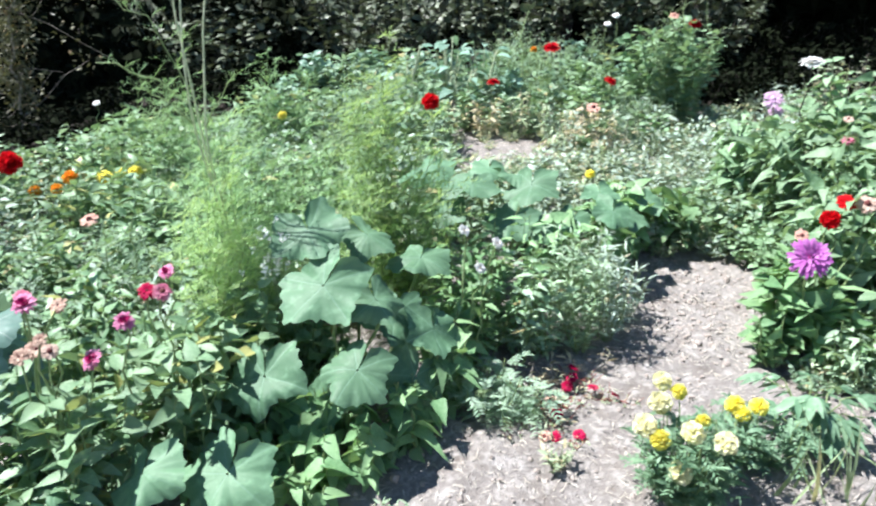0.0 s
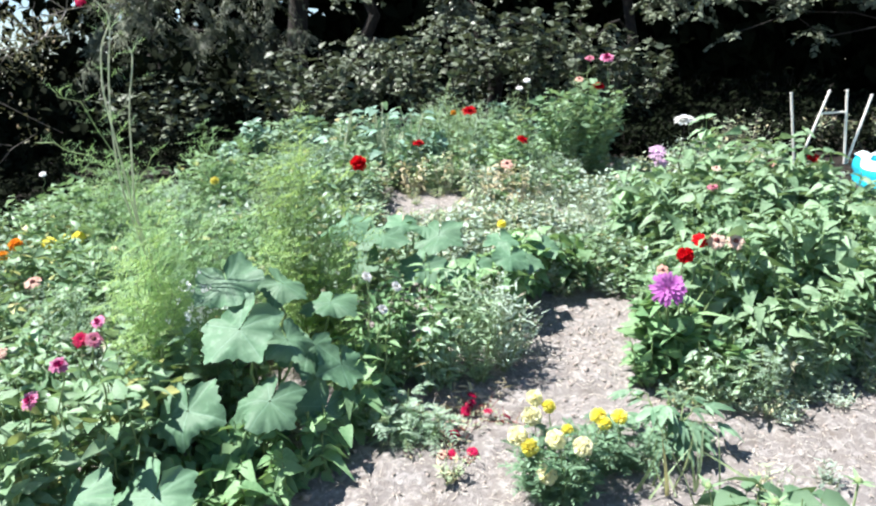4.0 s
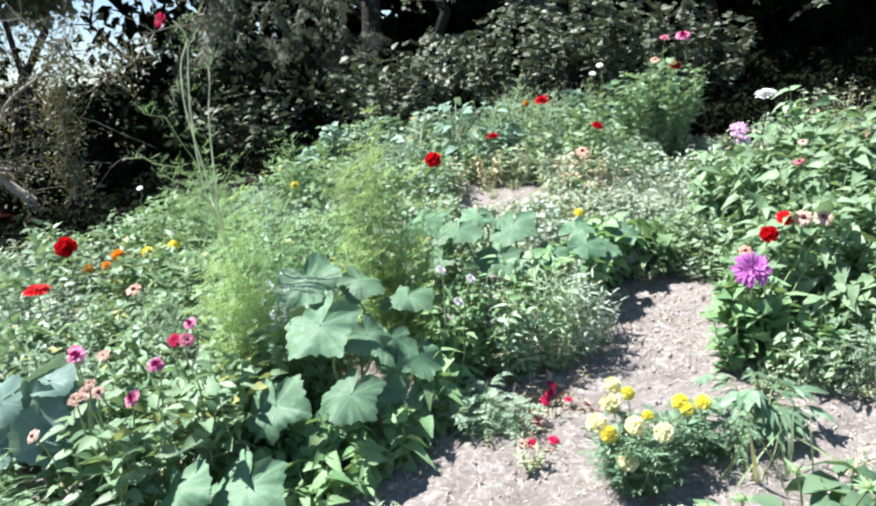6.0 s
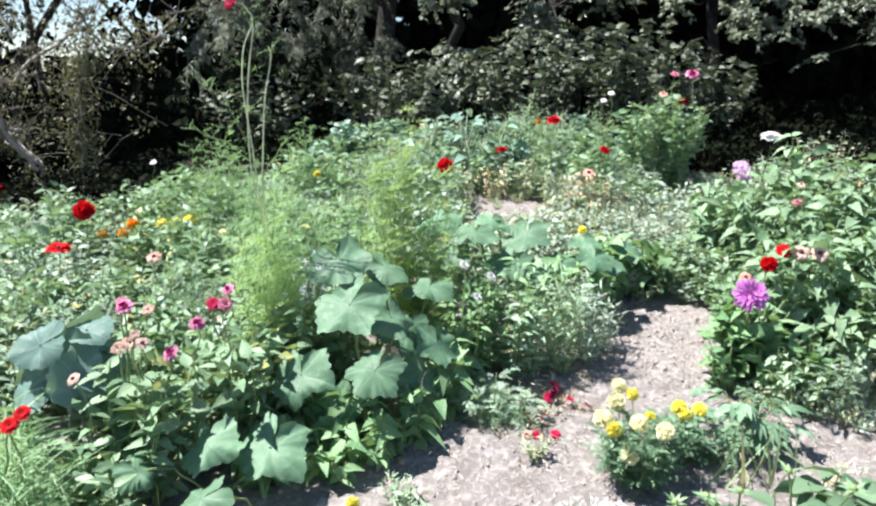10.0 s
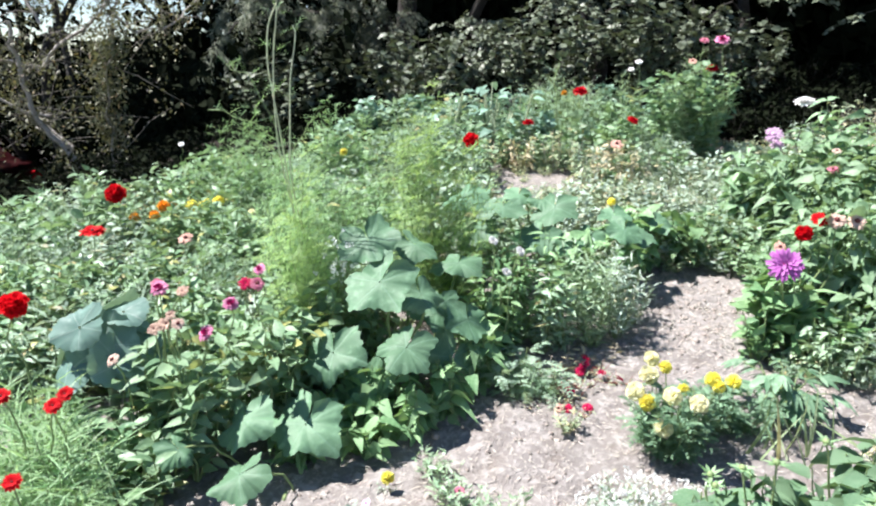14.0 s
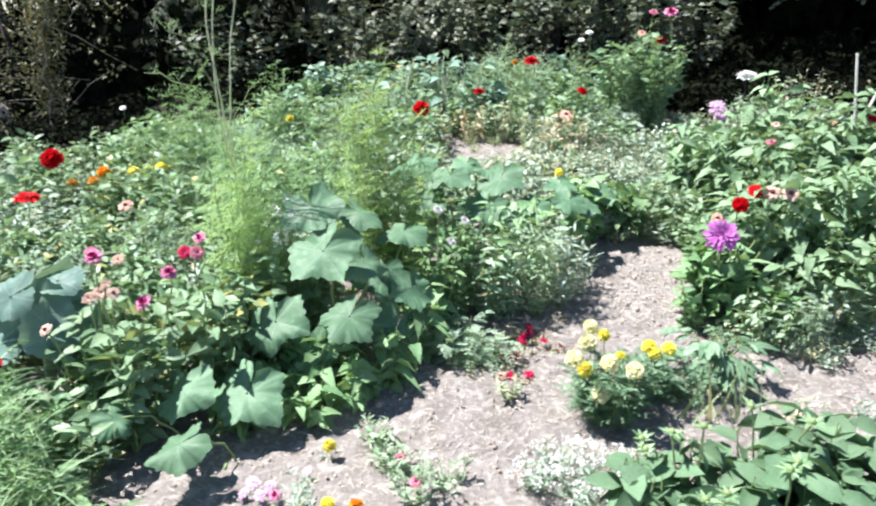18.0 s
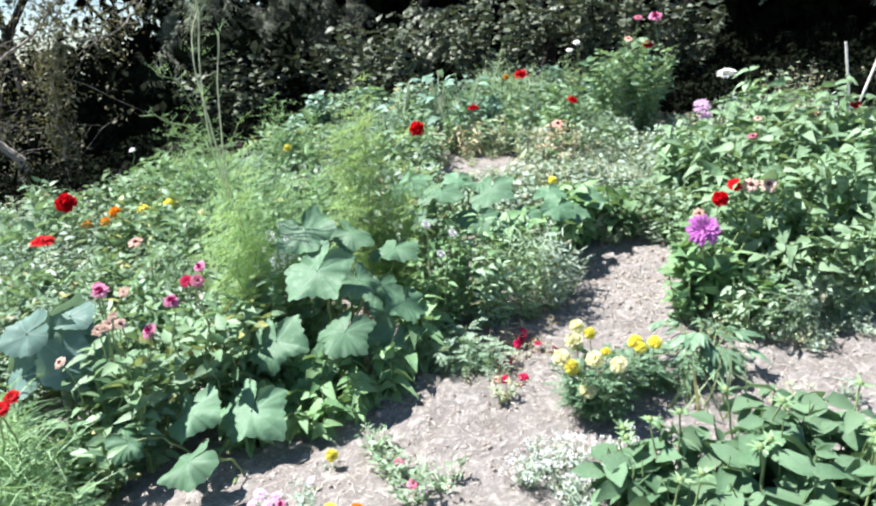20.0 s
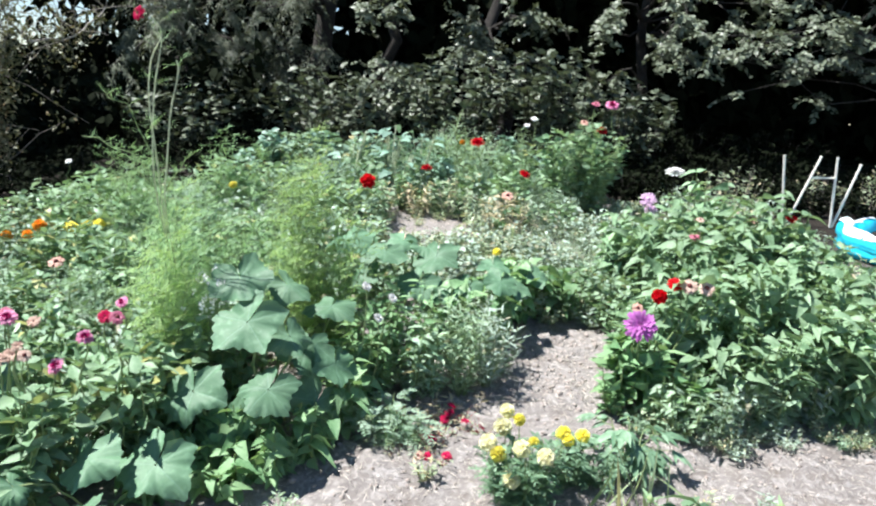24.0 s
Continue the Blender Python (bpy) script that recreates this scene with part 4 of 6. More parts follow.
def build_bare_shrub():
    """Straggling half-bare shrub with pale branches and few yellowing leaves."""
    r = np.random.default_rng(31)
    ob = thing("half_bare_shrub", -3.38, 5.6, "straggling half-bare shrub with pale branches and yellowing leaves", "shrub")
    base = np.array(ob.location)
    lines = [
        (((-3.38, 5.6, 0.10), (-3.55, 5.6, 0.52), (-3.71, 5.6, 0.81), (-3.73, 5.6, 1.20), (-3.69, 5.6, 1.57)), 0.026),
        (((-3.55, 5.6, 0.52), (-3.79, 5.6, 0.69), (-3.95, 5.6, 0.70)), 0.022),
        (((-3.16, 5.5, 0.15), (-3.12, 5.6, 0.71), (-3.05, 5.6, 1.14), (-2.88, 5.6, 1.48)), 0.0105),
        (((-2.88, 5.6, 1.48), (-3.01, 5.6, 1.70), (-3.12, 5.6, 1.95)), 0.012),
        (((-2.88, 5.6, 1.48), (-2.70, 5.6, 1.56), (-2.56, 5.6, 1.85)), 0.010),
        (((-3.73, 5.6, 1.20), (-3.45, 5.6, 1.43), (-3.13, 5.6, 1.58), (-2.95, 5.6, 1.75)), 0.016),
        (((-3.38, 5.6, 0.15), (-3.73, 5.6, 0.37), (-4.05, 5.6, 0.30)), 0.014),
        (((-3.73, 5.6, 1.20), (-4.05, 5.6, 1.30), (-4.4, 5.6, 1.75)), 0.014),
        (((-3.71, 5.6, 0.81), (-4.05, 5.6, 0.90), (-4.5, 5.6, 1.2)), 0.014),
        (((-3.69, 5.6, 1.57), (-3.95, 5.6, 1.95), (-4.3, 5.6, 2.5)), 0.014),
    ]
    ends = []
    for pts, r0 in lines:
        p = np.array(pts) - base
        fine = np.concatenate([np.linspace(a, b, 5)[:-1] for a, b in zip(p[:-1], p[1:])] + [p[-1:]])
        fine[1:-1] += r.normal(0, 0.010, (len(fine) - 2, 3))
        fine[:, 1] += np.linspace(0, r.normal(0, 0.35), len(fine))
        Geo().add(*tube(fine, (r0, r0 * 0.55), 6)).part("branch", M_PALEBARK, ob, "pale weathered bark")
        twig = Geo()
        for k in range(18):
            s = fine[r.integers(1, len(fine))]
            e = s + r.normal(0, 0.22, 3) + (0, 0, 0.05)
            twig.add(*tube(bent(s, e, (0, 0, 0.02), r, 4), (0.005, 0.002), 4))
            ends += [s, e, (s + e) / 2]
        if len(pts) == 4 and r0 == 0.0105:
            tufts = fine[3:]
        twig.part("twig", M_TWIG, ob, kind="stuff")
    ends = np.array(ends)
    ends = ends[r.permutation(len(ends))[:len(ends) * 2 // 5]]
    ends = ends[ends[:, 2] + base[2] < 1.75 + 0.3 * r.uniform(0, 1, len(ends))]
    ends = np.concatenate([ends, np.repeat(tufts, 7, 0) + r.normal(0, 0.045, (7 * len(tufts), 3))])
    P = np.repeat(ends, 22, 0)
    P = P + r.normal(0, 0.06, P.shape)
    D = r.normal(0, 1, P.shape) + (0, 0, -0.4)
    N = np.array([0, 0, 1.0]) + r.normal(0, 0.6, P.shape)
    L = r.uniform(0.020, 0.048, len(P))
    Geo().add(*leaf_set(P, D, N, L, L * 0.5, "small", 0.2, 0.2)).part("foliage", M_SHRUB, ob, kind="stuff")


build_bare_shrub()


# ---- pumpkin vines ----
def build_pumpkin(name, x, y, label, leaves, r):
    """Vine whose broad leaves stand on hollow stalks; leaves: place, radius, face."""
    ob = thing(name, x, y, label, "pumpkin vine")
    base = np.array(ob.location)
    for (lx, ly, lz), radius, face in leaves:
        V, F = pumpkin_leaf(r, radius)
        leaf = leaf_map(Geo().add(V, F).part("leaf", M_PUMPKIN, ob), radius)
        m = facing((face[0] - 0.18, face[1] * 0.8, face[2] + 0.08)) @ Matrix.Rotation(r.uniform(2.4, 3.9), 4, "Z")
        leaf.matrix_basis = Matrix.Translation(Vector((lx, ly, lz)) - ob.location) @ m
        foot = np.array([lx + (x - lx) * 0.35 + r.normal(0, 0.03), ly + 0.10 + r.normal(0, 0.03), 0])
        foot[2] = ground_z(foot[0], foot[1])
        line = bent(foot - base, np.array([lx, ly, lz - 0.004]) - base, (0.02, 0.02, 0.02), r, 7)
        Geo().add(*tube(line, (0.0062, 0.0045), 7) if lz > 0.15 else tube(line, (0.004, 0.0035), 6)).part("leaf_stalk", M_STEM, ob)
    feet = sorted((lx, ly) for (lx, ly, lz), _, _ in leaves)
    pts = np.array([(a + (x - a) * 0.35, b + 0.10, ground_z(a + (x - a) * 0.35, b + 0.1) - 0.002) for a, b in feet]) - base
    Geo().add(*tube(np.concatenate([np.linspace(p, q, 4) for p, q in zip(pts[:-1], pts[1:])]), (0.005, 0.005), 6)).part("runner", M_STEM, ob)
    return ob


rp = np.random.default_rng(41)
build_pumpkin("pumpkin_vine", -0.40, 1.95, "pumpkin vine with broad blue-green lobed leaves at the bed's edge", [
    ((-0.52, 1.53, 0.11), 0.118, (0.10, -0.75, 0.75)), ((-0.70, 1.48, 0.14), 0.095, (-0.2, -0.6, 0.8)), ((-0.47, 1.75, 0.26), 0.110, (-0.05, -0.75, 0.7)),
    ((-0.216, 1.72, 0.293), 0.100, (0.2, -0.55, 0.8)), ((-0.32, 1.87, 0.47), 0.126, (0.0, -0.8, 0.65)), ((-0.38, 2.02, 0.58), 0.110, (0.15, -0.7, 0.7)),
    ((-0.13, 1.98, 0.34), 0.097, (0.35, -0.7, 0.6)), ((-0.07, 1.88, 0.19), 0.102, (0.5, -0.75, 0.4)), ((-0.655, 1.30, 0.065), 0.086, (-0.1, -0.45, 0.9)),
    ((-0.88, 1.40, 0.09), 0.063, (0.5, -0.5, 0.7)), ((-0.06, 2.12, 0.47), 0.094, (0.2, -0.2, 1.0)), ((-0.60, 1.95, 0.28), 0.081, (0, -0.5, 0.8)),
    ((-0.22, 2.12, 0.54), 0.086, (0.4, -0.5, 0.8)), ((-0.29, 1.98, 0.15), 0.097, (0.1, -0.7, 0.6)), ((-0.18, 1.90, 0.42), 0.085, (0.5, -0.5, 0.6)), ((-0.02, 1.96, 0.30), 0.090, (0.6, -0.5, 0.5)), ((-0.36, 1.80, 0.12), 0.085, (0.2, -0.8, 0.4)),
], rp)
build_pumpkin("pumpkin_vine", 0.45, 2.85, "pumpkin vine with rounded leaves sprawling beside the path", [
    ((0.12, 2.72, 0.56), 0.113, (0.1, -0.3, 0.95)), ((0.36, 2.82, 0.54), 0.116, (-0.1, -0.5, 0.85)), ((0.27, 2.66, 0.44), 0.093, (0, -0.8, 0.6)),
    ((-0.05, 2.85, 0.60), 0.108, (0.0, -0.4, 0.9)), ((0.52, 2.76, 0.42), 0.070, (0.2, -0.6, 0.8)), ((0.20, 2.95, 0.58), 0.085, (0.3, -0.3, 0.9)),
    ((0.42, 2.68, 0.40), 0.080, (0.3, -0.7, 0.5)), ((0.02, 2.72, 0.46), 0.085, (-0.3, -0.6, 0.6)), ((0.30, 2.92, 0.56), 0.085, (0.4, 0.1, 0.9)),
    ((0.66, 2.70, 0.46), 0.085, (0.35, -0.5, 0.75)), ((0.76, 2.78, 0.42), 0.070, (0.5, -0.45, 0.7)), ((0.86, 2.96, 0.44), 0.075, (0.3, -0.6, 0.7)), ((0.64, 2.86, 0.50), 0.080, (0.2, -0.3, 0.9)),
], rp)


def build_vine_leaves():
    """Heart-shaped runner leaves that link the far vine to the path's shaded end."""
    r = np.random.default_rng(43)
    for x, y, h, s, n in ((0.60, 2.76, 0.36, 0.16, 11), (0.74, 3.02, 0.36, 0.15, 11), (0.45, 2.66, 0.32, 0.14, 9), (1.00, 3.14, 0.30, 0.13, 9), (0.84, 3.10, 0.34, 0.15, 9)):
        leafy_plant("squash_plant", x, y, "squash plant with broad pointed mid-green leaves", "squash plant", r, h, s, n + 4, 0.05, (0.05, 0.085), M_BEAN, "heart", 0.85, "squash plants", 0.6, 0.2, thick=0.004)


build_vine_leaves()


# ---- pink zinnias at the front of the bed ----
def build_front_zinnias():
    r = np.random.default_rng(51)
    spots = [(-1.02, 1.62), (-0.82, 1.66), (-0.66, 1.72), (-0.95, 1.86), (-0.74, 1.92), (-0.55, 1.98), (-0.88, 1.50), (-1.12, 1.80), (-0.58, 1.93), (-0.48, 2.04), (-0.62, 1.84), (-0.40, 2.10)]
    plants = [leafy_plant("zinnia_plant", x, y, "bushy zinnia with small pink blooms and pointed leaves", "zinnia", r, 0.47, 0.13, 9, 0.036, (0.045, 0.085), M_ZINNIA, "ovate", 0.52, "pink zinnias", single=True)
              for x, y in spots]
    heads = [("magenta", (-0.95, 1.55, 0.545), 0.030, 0), ("spent", (-0.90, 1.60, 0.52), 0.024, 0), ("magenta", (-0.75, 1.60, 0.48), 0.028, 1), ("magenta", (-0.83, 1.58, 0.39), 0.031, 6),
             ("crimson", (-0.75, 1.75, 0.50), 0.027, 2), ("pink", (-0.705, 1.73, 0.505), 0.028, 2), ("magenta", (-0.715, 1.80, 0.535), 0.024, 4), ("spent", (-0.94, 1.55, 0.43), 0.030, 6),
             ("spent", (-0.97, 1.53, 0.42), 0.026, 6), ("spent", (-0.91, 1.52, 0.47), 0.020, 6), ("pale", (-0.88, 1.50, 0.45), 0.022, 6), ("pink", (-0.97, 1.58, 0.55), 0.022, 0), ("pale", (-1.10, 1.50, 0.33), 0.024, 0)]
    for kind, at, size, k in heads:
        bloom(kind, at, size * 0.84, (r.normal(0.0, 0.25), -0.65, 0.75), plants[k])
        stalk(plants[k], at, r=r)


build_front_zinnias()


# ---- violet and red zinnias beside the path ----
def build_path_zinnia():
    r = np.random.default_rng(53)
    ob = leafy_plant("zinnia_plant", 1.20, 2.28, "tall zinnia with a large violet bloom above broad leaves", "zinnia", r, 0.38, 0.14, 11, 0.036, (0.07, 0.135), M_BEAN, "ovate", 0.48, "zinnias by the path", 0.5, 0.55, single=True)
    at = np.array([1.15, 2.16, 0.455])
    stalk(ob, at, r=r, thick=0.005)
    head = new("flower_head", lay_mesh("flower_heart", *dome(0.016, 1.2, None), M_DEEPMAGENTA))
    head.parent = ob
    head.matrix_basis = Matrix.Translation(Vector(at) - ob.location) @ facing((-0.10, -0.80, 0.62))
    tagged(head, "large violet many-petalled bloom")
    for count, reach, lift in ((20, 0.061, -10), (19, 0.058, 6), (17, 0.051, 22), (14, 0.043, 40), (11, 0.031, 58), (7, 0.022, 74)):
        V, F = leaf_set(np.array([[0.008, 0, 0.004]]), np.array([[1.0, 0, 0]]), np.array([[0.0, 0, 1]]), reach, 0.0125, "spoon", 0.12, 0.35)
        me = lay_mesh("petal", V, F, M_VIOLET)
        for k in range(count):
            p = new("petal", me)
            p.parent = head
            p.matrix_basis = Matrix.Rotation(6.283 * k / count + lift + r.normal(0, 0.07), 4, "Z") @ Matrix.Rotation(-radians(lift + r.normal(0, 6)), 4, "Y")
    for kind, at, size in (("ball", (1.243, 2.25, 0.552), 0.030), ("scarlet", (1.33, 2.33, 0.59), 0.030), ("pale", (1.38, 2.30, 0.592), 0.033), ("pale", (1.445, 2.28, 0.592), 0.032), ("salmon", (1.16, 2.25, 0.50), 0.022)):
        bloom(kind, at, size, (-0.1, -0.65, 0.7), ob)
        stalk(ob, at, r=r)
    leafy_plant("zinnia_plant", 1.10, 2.20, "leafy zinnia seedling with pale green leaves", "zinnia", r, 0.24, 0.09, 9, 0.03, (0.04, 0.075), M_BEAN, "ovate", 0.5, "zinnias by the path", single=True)
    leafy_plant("zinnia_plant", 1.32, 2.16, "leafy zinnia with long pointed leaves", "zinnia", r, 0.26, 0.12, 10, 0.032, (0.05, 0.09), M_BEAN, "ovate", 0.55, "zinnias by the path", single=True)


build_path_zinnia()


# ---- the big bush beside them ----
def build_right_bushes():
    r = np.random.default_rng(57)
    spots = [(1.45, 2.45, 0.62), (1.62, 2.75, 0.68), (1.80, 2.45, 0.62), (1.85, 3.05, 0.80), (2.10, 2.75, 0.66), (2.18, 3.25, 0.74), (2.45, 3.00, 0.54), (1.60, 3.20, 0.66),
             (2.00, 2.35, 0.52), (2.35, 2.60, 0.46), (1.50, 3.50, 0.53), (1.90, 3.50, 0.74), (2.5, 3.4, 0.50), (2.75, 2.8, 0.38), (1.58, 2.28, 0.42), (1.78, 2.24, 0.44), (2.02, 2.26, 0.42), (2.5, 2.45, 0.36)]
    for x, y, h in spots:
        leafy_plant("flowering_bush", x, y, "dense green zinnia bush with broad pointed leaves", "bush", r, h * r.uniform(0.93, 1.07), 0.23, 26, 0.034, (0.034, 0.09), M_BUSH, "ovate", 0.58, "bushes beside the path", 0.75, 0.3)
    for k in range(15):
        x, y = 1.32 + 0.10 * k, 2.06 + 0.022 * k + r.normal(0, 0.03)
        if k % 2:
            feather_leaved_plant("wild_cosmos", x, y, "low grey-green feathery plant at the bush's foot", "herb", r, 0.27, 0.12, 10, M_SOFTBLUE, 0.030, 0.07, 6, 0.022, 0.28, "feathery herbs")
        else:
            leafy_plant("herb", x, y, "low pale leafy herb at the bush's foot", "herb", r, 0.26, 0.12, 14, 0.028, (0.03, 0.06), M_GREY if k % 4 else M_MOUND, "lance", 0.36, "edge herbs")
    for x, y in ((2.12, 2.24), (2.28, 2.32), (2.40, 2.22)):
        leafy_plant("dahlia_plant", x, y, "pale yellow-green dahlia with long toothed leaves", "dahlia", r, 0.46, 0.15, 12, 0.042, (0.07, 0.12), M_FERN, "lance", 0.36, "pale dahlias", 0.6, 0.2, thick=0.005)
    top = bpy.data.objects["flowering_bush"]
    for kind, at, size in (("scarlet", (2.26, 3.20, 0.78), 0.034), ("salmon", (2.06, 3.25, 0.76), 0.036), ("pale", (1.98, 3.3, 0.78), 0.03), ("pale", (1.72, 3.1, 0.76), 0.02), ("pink", (1.62, 2.9, 0.70), 0.025)):
        bloom(kind, at, size, (-0.1, -0.4, 0.85), top)
        stalk(top, at, foot=(at[0] - top.location.x, at[1] - top.location.y, 0.1), r=r)
    ob = leafy_plant("white_flower_plant", 1.66, 3.42, "slender dark-leaved plant with one white bloom", "flower", r, 0.52, 0.14, 12, 0.04, (0.03, 0.06), M_TREE, "lance", 0.4)
    bloom("white", (1.63, 3.30, 0.975), 0.048, (-0.1, -0.12, 1.0), ob)
    stalk(ob, (1.63, 3.30, 0.97), r=r, mat=M_BARK)
    for at, size in (((1.57, 3.5, 0.80), 0.044), ((1.60, 3.52, 0.74), 0.034)):
        bloom("lilac", at, size, (-0.2, -0.7, 0.5), ob)
        stalk(ob, at, r=r)


build_right_bushes()


# ---- feathery plants ----
rf = np.random.default_rng(61)
for fx, fy, fh, fs, fn, fm, flabel in (
        (-0.19, 2.50, 1.06, 0.14, 11, M_FEATHER, "tall fluffy yellow-green feathery cosmos"),
        (-0.16, 2.44, 0.84, 0.20, 12, M_FEATHER, "bushy fluffy yellow-green feathery cosmos"), (-0.67, 2.10, 0.96, 0.16, 9, M_FEATHER, "fluffy pale green cosmos among the zinnias"), (-0.56, 2.22, 0.84, 0.17, 7, M_FEATHER_B, "fluffy pale green cosmos among the zinnias"),
        (-0.72, 2.36, 0.80, 0.16, 7, M_FEATHER_B, "fluffy pale green cosmos in the bed"), (-0.45, 2.80, 0.72, 0.16, 7, M_FEATHER_B, "fluffy green cosmos in the bed"),
        (-0.90, 2.80, 0.72, 0.16, 7, M_FEATHER_B, "fluffy green cosmos in the bed"),
        (-1.05, 3.5, 0.62, 0.18, 7, M_FEATHER_B, "fluffy green cosmos in the bed"), (-0.95, 4.3, 0.74, 0.20, 8, M_FEATHER_B, "fluffy green cosmos before the dark trees"),
        (-1.30, 3.75, 0.78, 0.18, 8, M_FEATHER_B, "fluffy green cosmos before the dark trees"), (-1.62, 3.9, 0.66, 0.18, 7, M_FEATHER_B, "fluffy green cosmos before the dark trees")):
    feathery_plant("cosmos_plant", fx, fy, flabel, "cosmos", rf, fh, fs, fn, fm, 0.036, 0.115, 0.0040, lift=0.15, thick=0.0022, fine=5)
feathery_plant("cosmos_bush", 1.52, 5.0, "tall rounded feathery bush before the trees", "cosmos", rf, 0.80, 0.32, 9, M_SOFTBLUE, 0.03, 0.10, 0.0042, fine=3, lift=0.4)
leafy_plant("bush_daisy", 1.52, 5.05, "rounded green bush with small soft leaves", "bush", rf, 0.78, 0.34, 40, 0.036, (0.04, 0.085), M_BUSH, "ovate", 0.6)


def build_tall_cosmos():
    """Lanky cosmos with bare looping stems and a crimson bloom high up."""
    r = np.random.default_rng(63)
    ob = thing("tall_cosmos", -0.66, 2.34, "lanky tall cosmos with bare looping stems and crimson blooms", "cosmos")
    base = np.array(ob.location)
    lines = [((-0.66, 2.34, 0.06), (-0.69, 2.24, 0.55), (-0.70, 2.07, 0.89), (-0.70, 2.05, 1.07), (-0.69, 2.05, 1.24), (-0.66, 2.05, 1.42), (-0.70, 2.05, 1.47)),
             ((-0.66, 2.33, 0.06), (-0.67, 2.24, 0.52), (-0.66, 2.05, 0.82), (-0.64, 2.03, 1.02), (-0.63, 2.03, 1.16), (-0.60, 2.03, 1.30), (-0.61, 2.03, 1.33)),
             ((-0.69, 2.20, 0.60), (-0.70, 2.08, 1.03), (-0.72, 2.07, 1.20), (-0.71, 2.07, 1.33), (-0.67, 2.07, 1.41))]
    kept = []
    for pts in lines:
        p = np.array(pts) - base
        fine = np.concatenate([np.linspace(a, b, 5)[:-1] for a, b in zip(p[:-1], p[1:])] + [p[-1:]])
        fine = np.concatenate([fine[:1], (fine[:-2] + fine[1:-1] + fine[2:]) / 3, fine[-1:]])
        Geo().add(*tube(fine, (0.0034, 0.0022), 6)).part("stem", M_PALESTEM, ob)
        kept.append(fine)
    side = [bent(kept[0][10], np.array([-0.86, 2.05, 1.21]) - base, (0, 0, 0.03), r), bent(kept[0][9], np.array([-0.94, 2.05, 1.05]) - base, (0, 0, 0.02), r),
            bent(kept[0][8], np.array([-0.81, 1.97, 0.99]) - base, (0, 0, 0.02), r), bent(kept[1][9], np.array([-0.53, 1.97, 1.03]) - base, (0, 0, 0.02), r)]
    for s in side:
        Geo().add(*tube(s, (0.0022, 0.0012), 4)).part("side_shoot", M_STEM, ob)
    g = Geo().add(*fronds(r, side, 0.040, 0.065, 0.0013, 0.3))
    g.add(*fronds(r, [kept[0][8:], kept[1][8:], kept[2][4:]], 0.12, 0.09, 0.0013, 0.0))
    g.part("foliage", M_FEATHER_B, ob, "sparse thread-like leaves", "stuff")
    bloom("crimson", (-0.74, 2.05, 1.475), 0.024, (-0.4, -0.8, 0.3), ob, "crimson bloom")
    stalk(ob, (-0.74, 2.05, 1.455), foot=(-0.04, -0.29, 1.2), r=r, thick=0.002)


build_tall_cosmos()


# ---- feathery clump with red blooms at the near corner ----
def build_corner_clump():
    r = np.random.default_rng(67)
    made = []
    for x, y, h in ((-1.20, 1.25, 0.44), (-1.07, 1.08, 0.34), (-1.36, 1.42, 0.48), (-0.94, 1.00, 0.22), (-1.25, 1.02, 0.38), (-1.45, 1.2, 0.44)):
        made.append(leafy_plant("feathery_clump", x, y, "soft pale green clump of long arching threadlike leaves", "cosmos", r, h * 0.85, 0.19, 32, 0.022, (0.08, 0.19), M_FERN, "blade", 0.030, "feathery clumps", 0.55, 0.7, thick=0.0028))
    for kind, at, size, k in (("ball", (-1.33, 1.42, 0.53), 0.039, 2), ("scarlet", (-1.11, 1.20, 0.325), 0.023, 0), ("scarlet", (-1.085, 1.22, 0.35), 0.021, 0), ("scarlet", (-1.25, 1.20, 0.35), 0.022, 0), ("scarlet", (-1.27, 1.12, 0.30), 0.020, 4), ("scarlet", (-1.11, 1.0, 0.22), 0.022, 1)):
        bloom(kind, at, size, (0.15, -0.6, 0.75), made[k])
        stalk(made[k], at, r=r)
    for x, y in ((-0.98, 1.22), (-0.86, 1.12), (-1.12, 1.4)):
        leafy_plant("weed", x, y, "bright green broad-leaved weed", "weed", r, 0.16, 0.10, 7, 0.035, (0.06, 0.11), M_BEAN, "lance", 0.35, "weeds by the clump")


build_corner_clump()


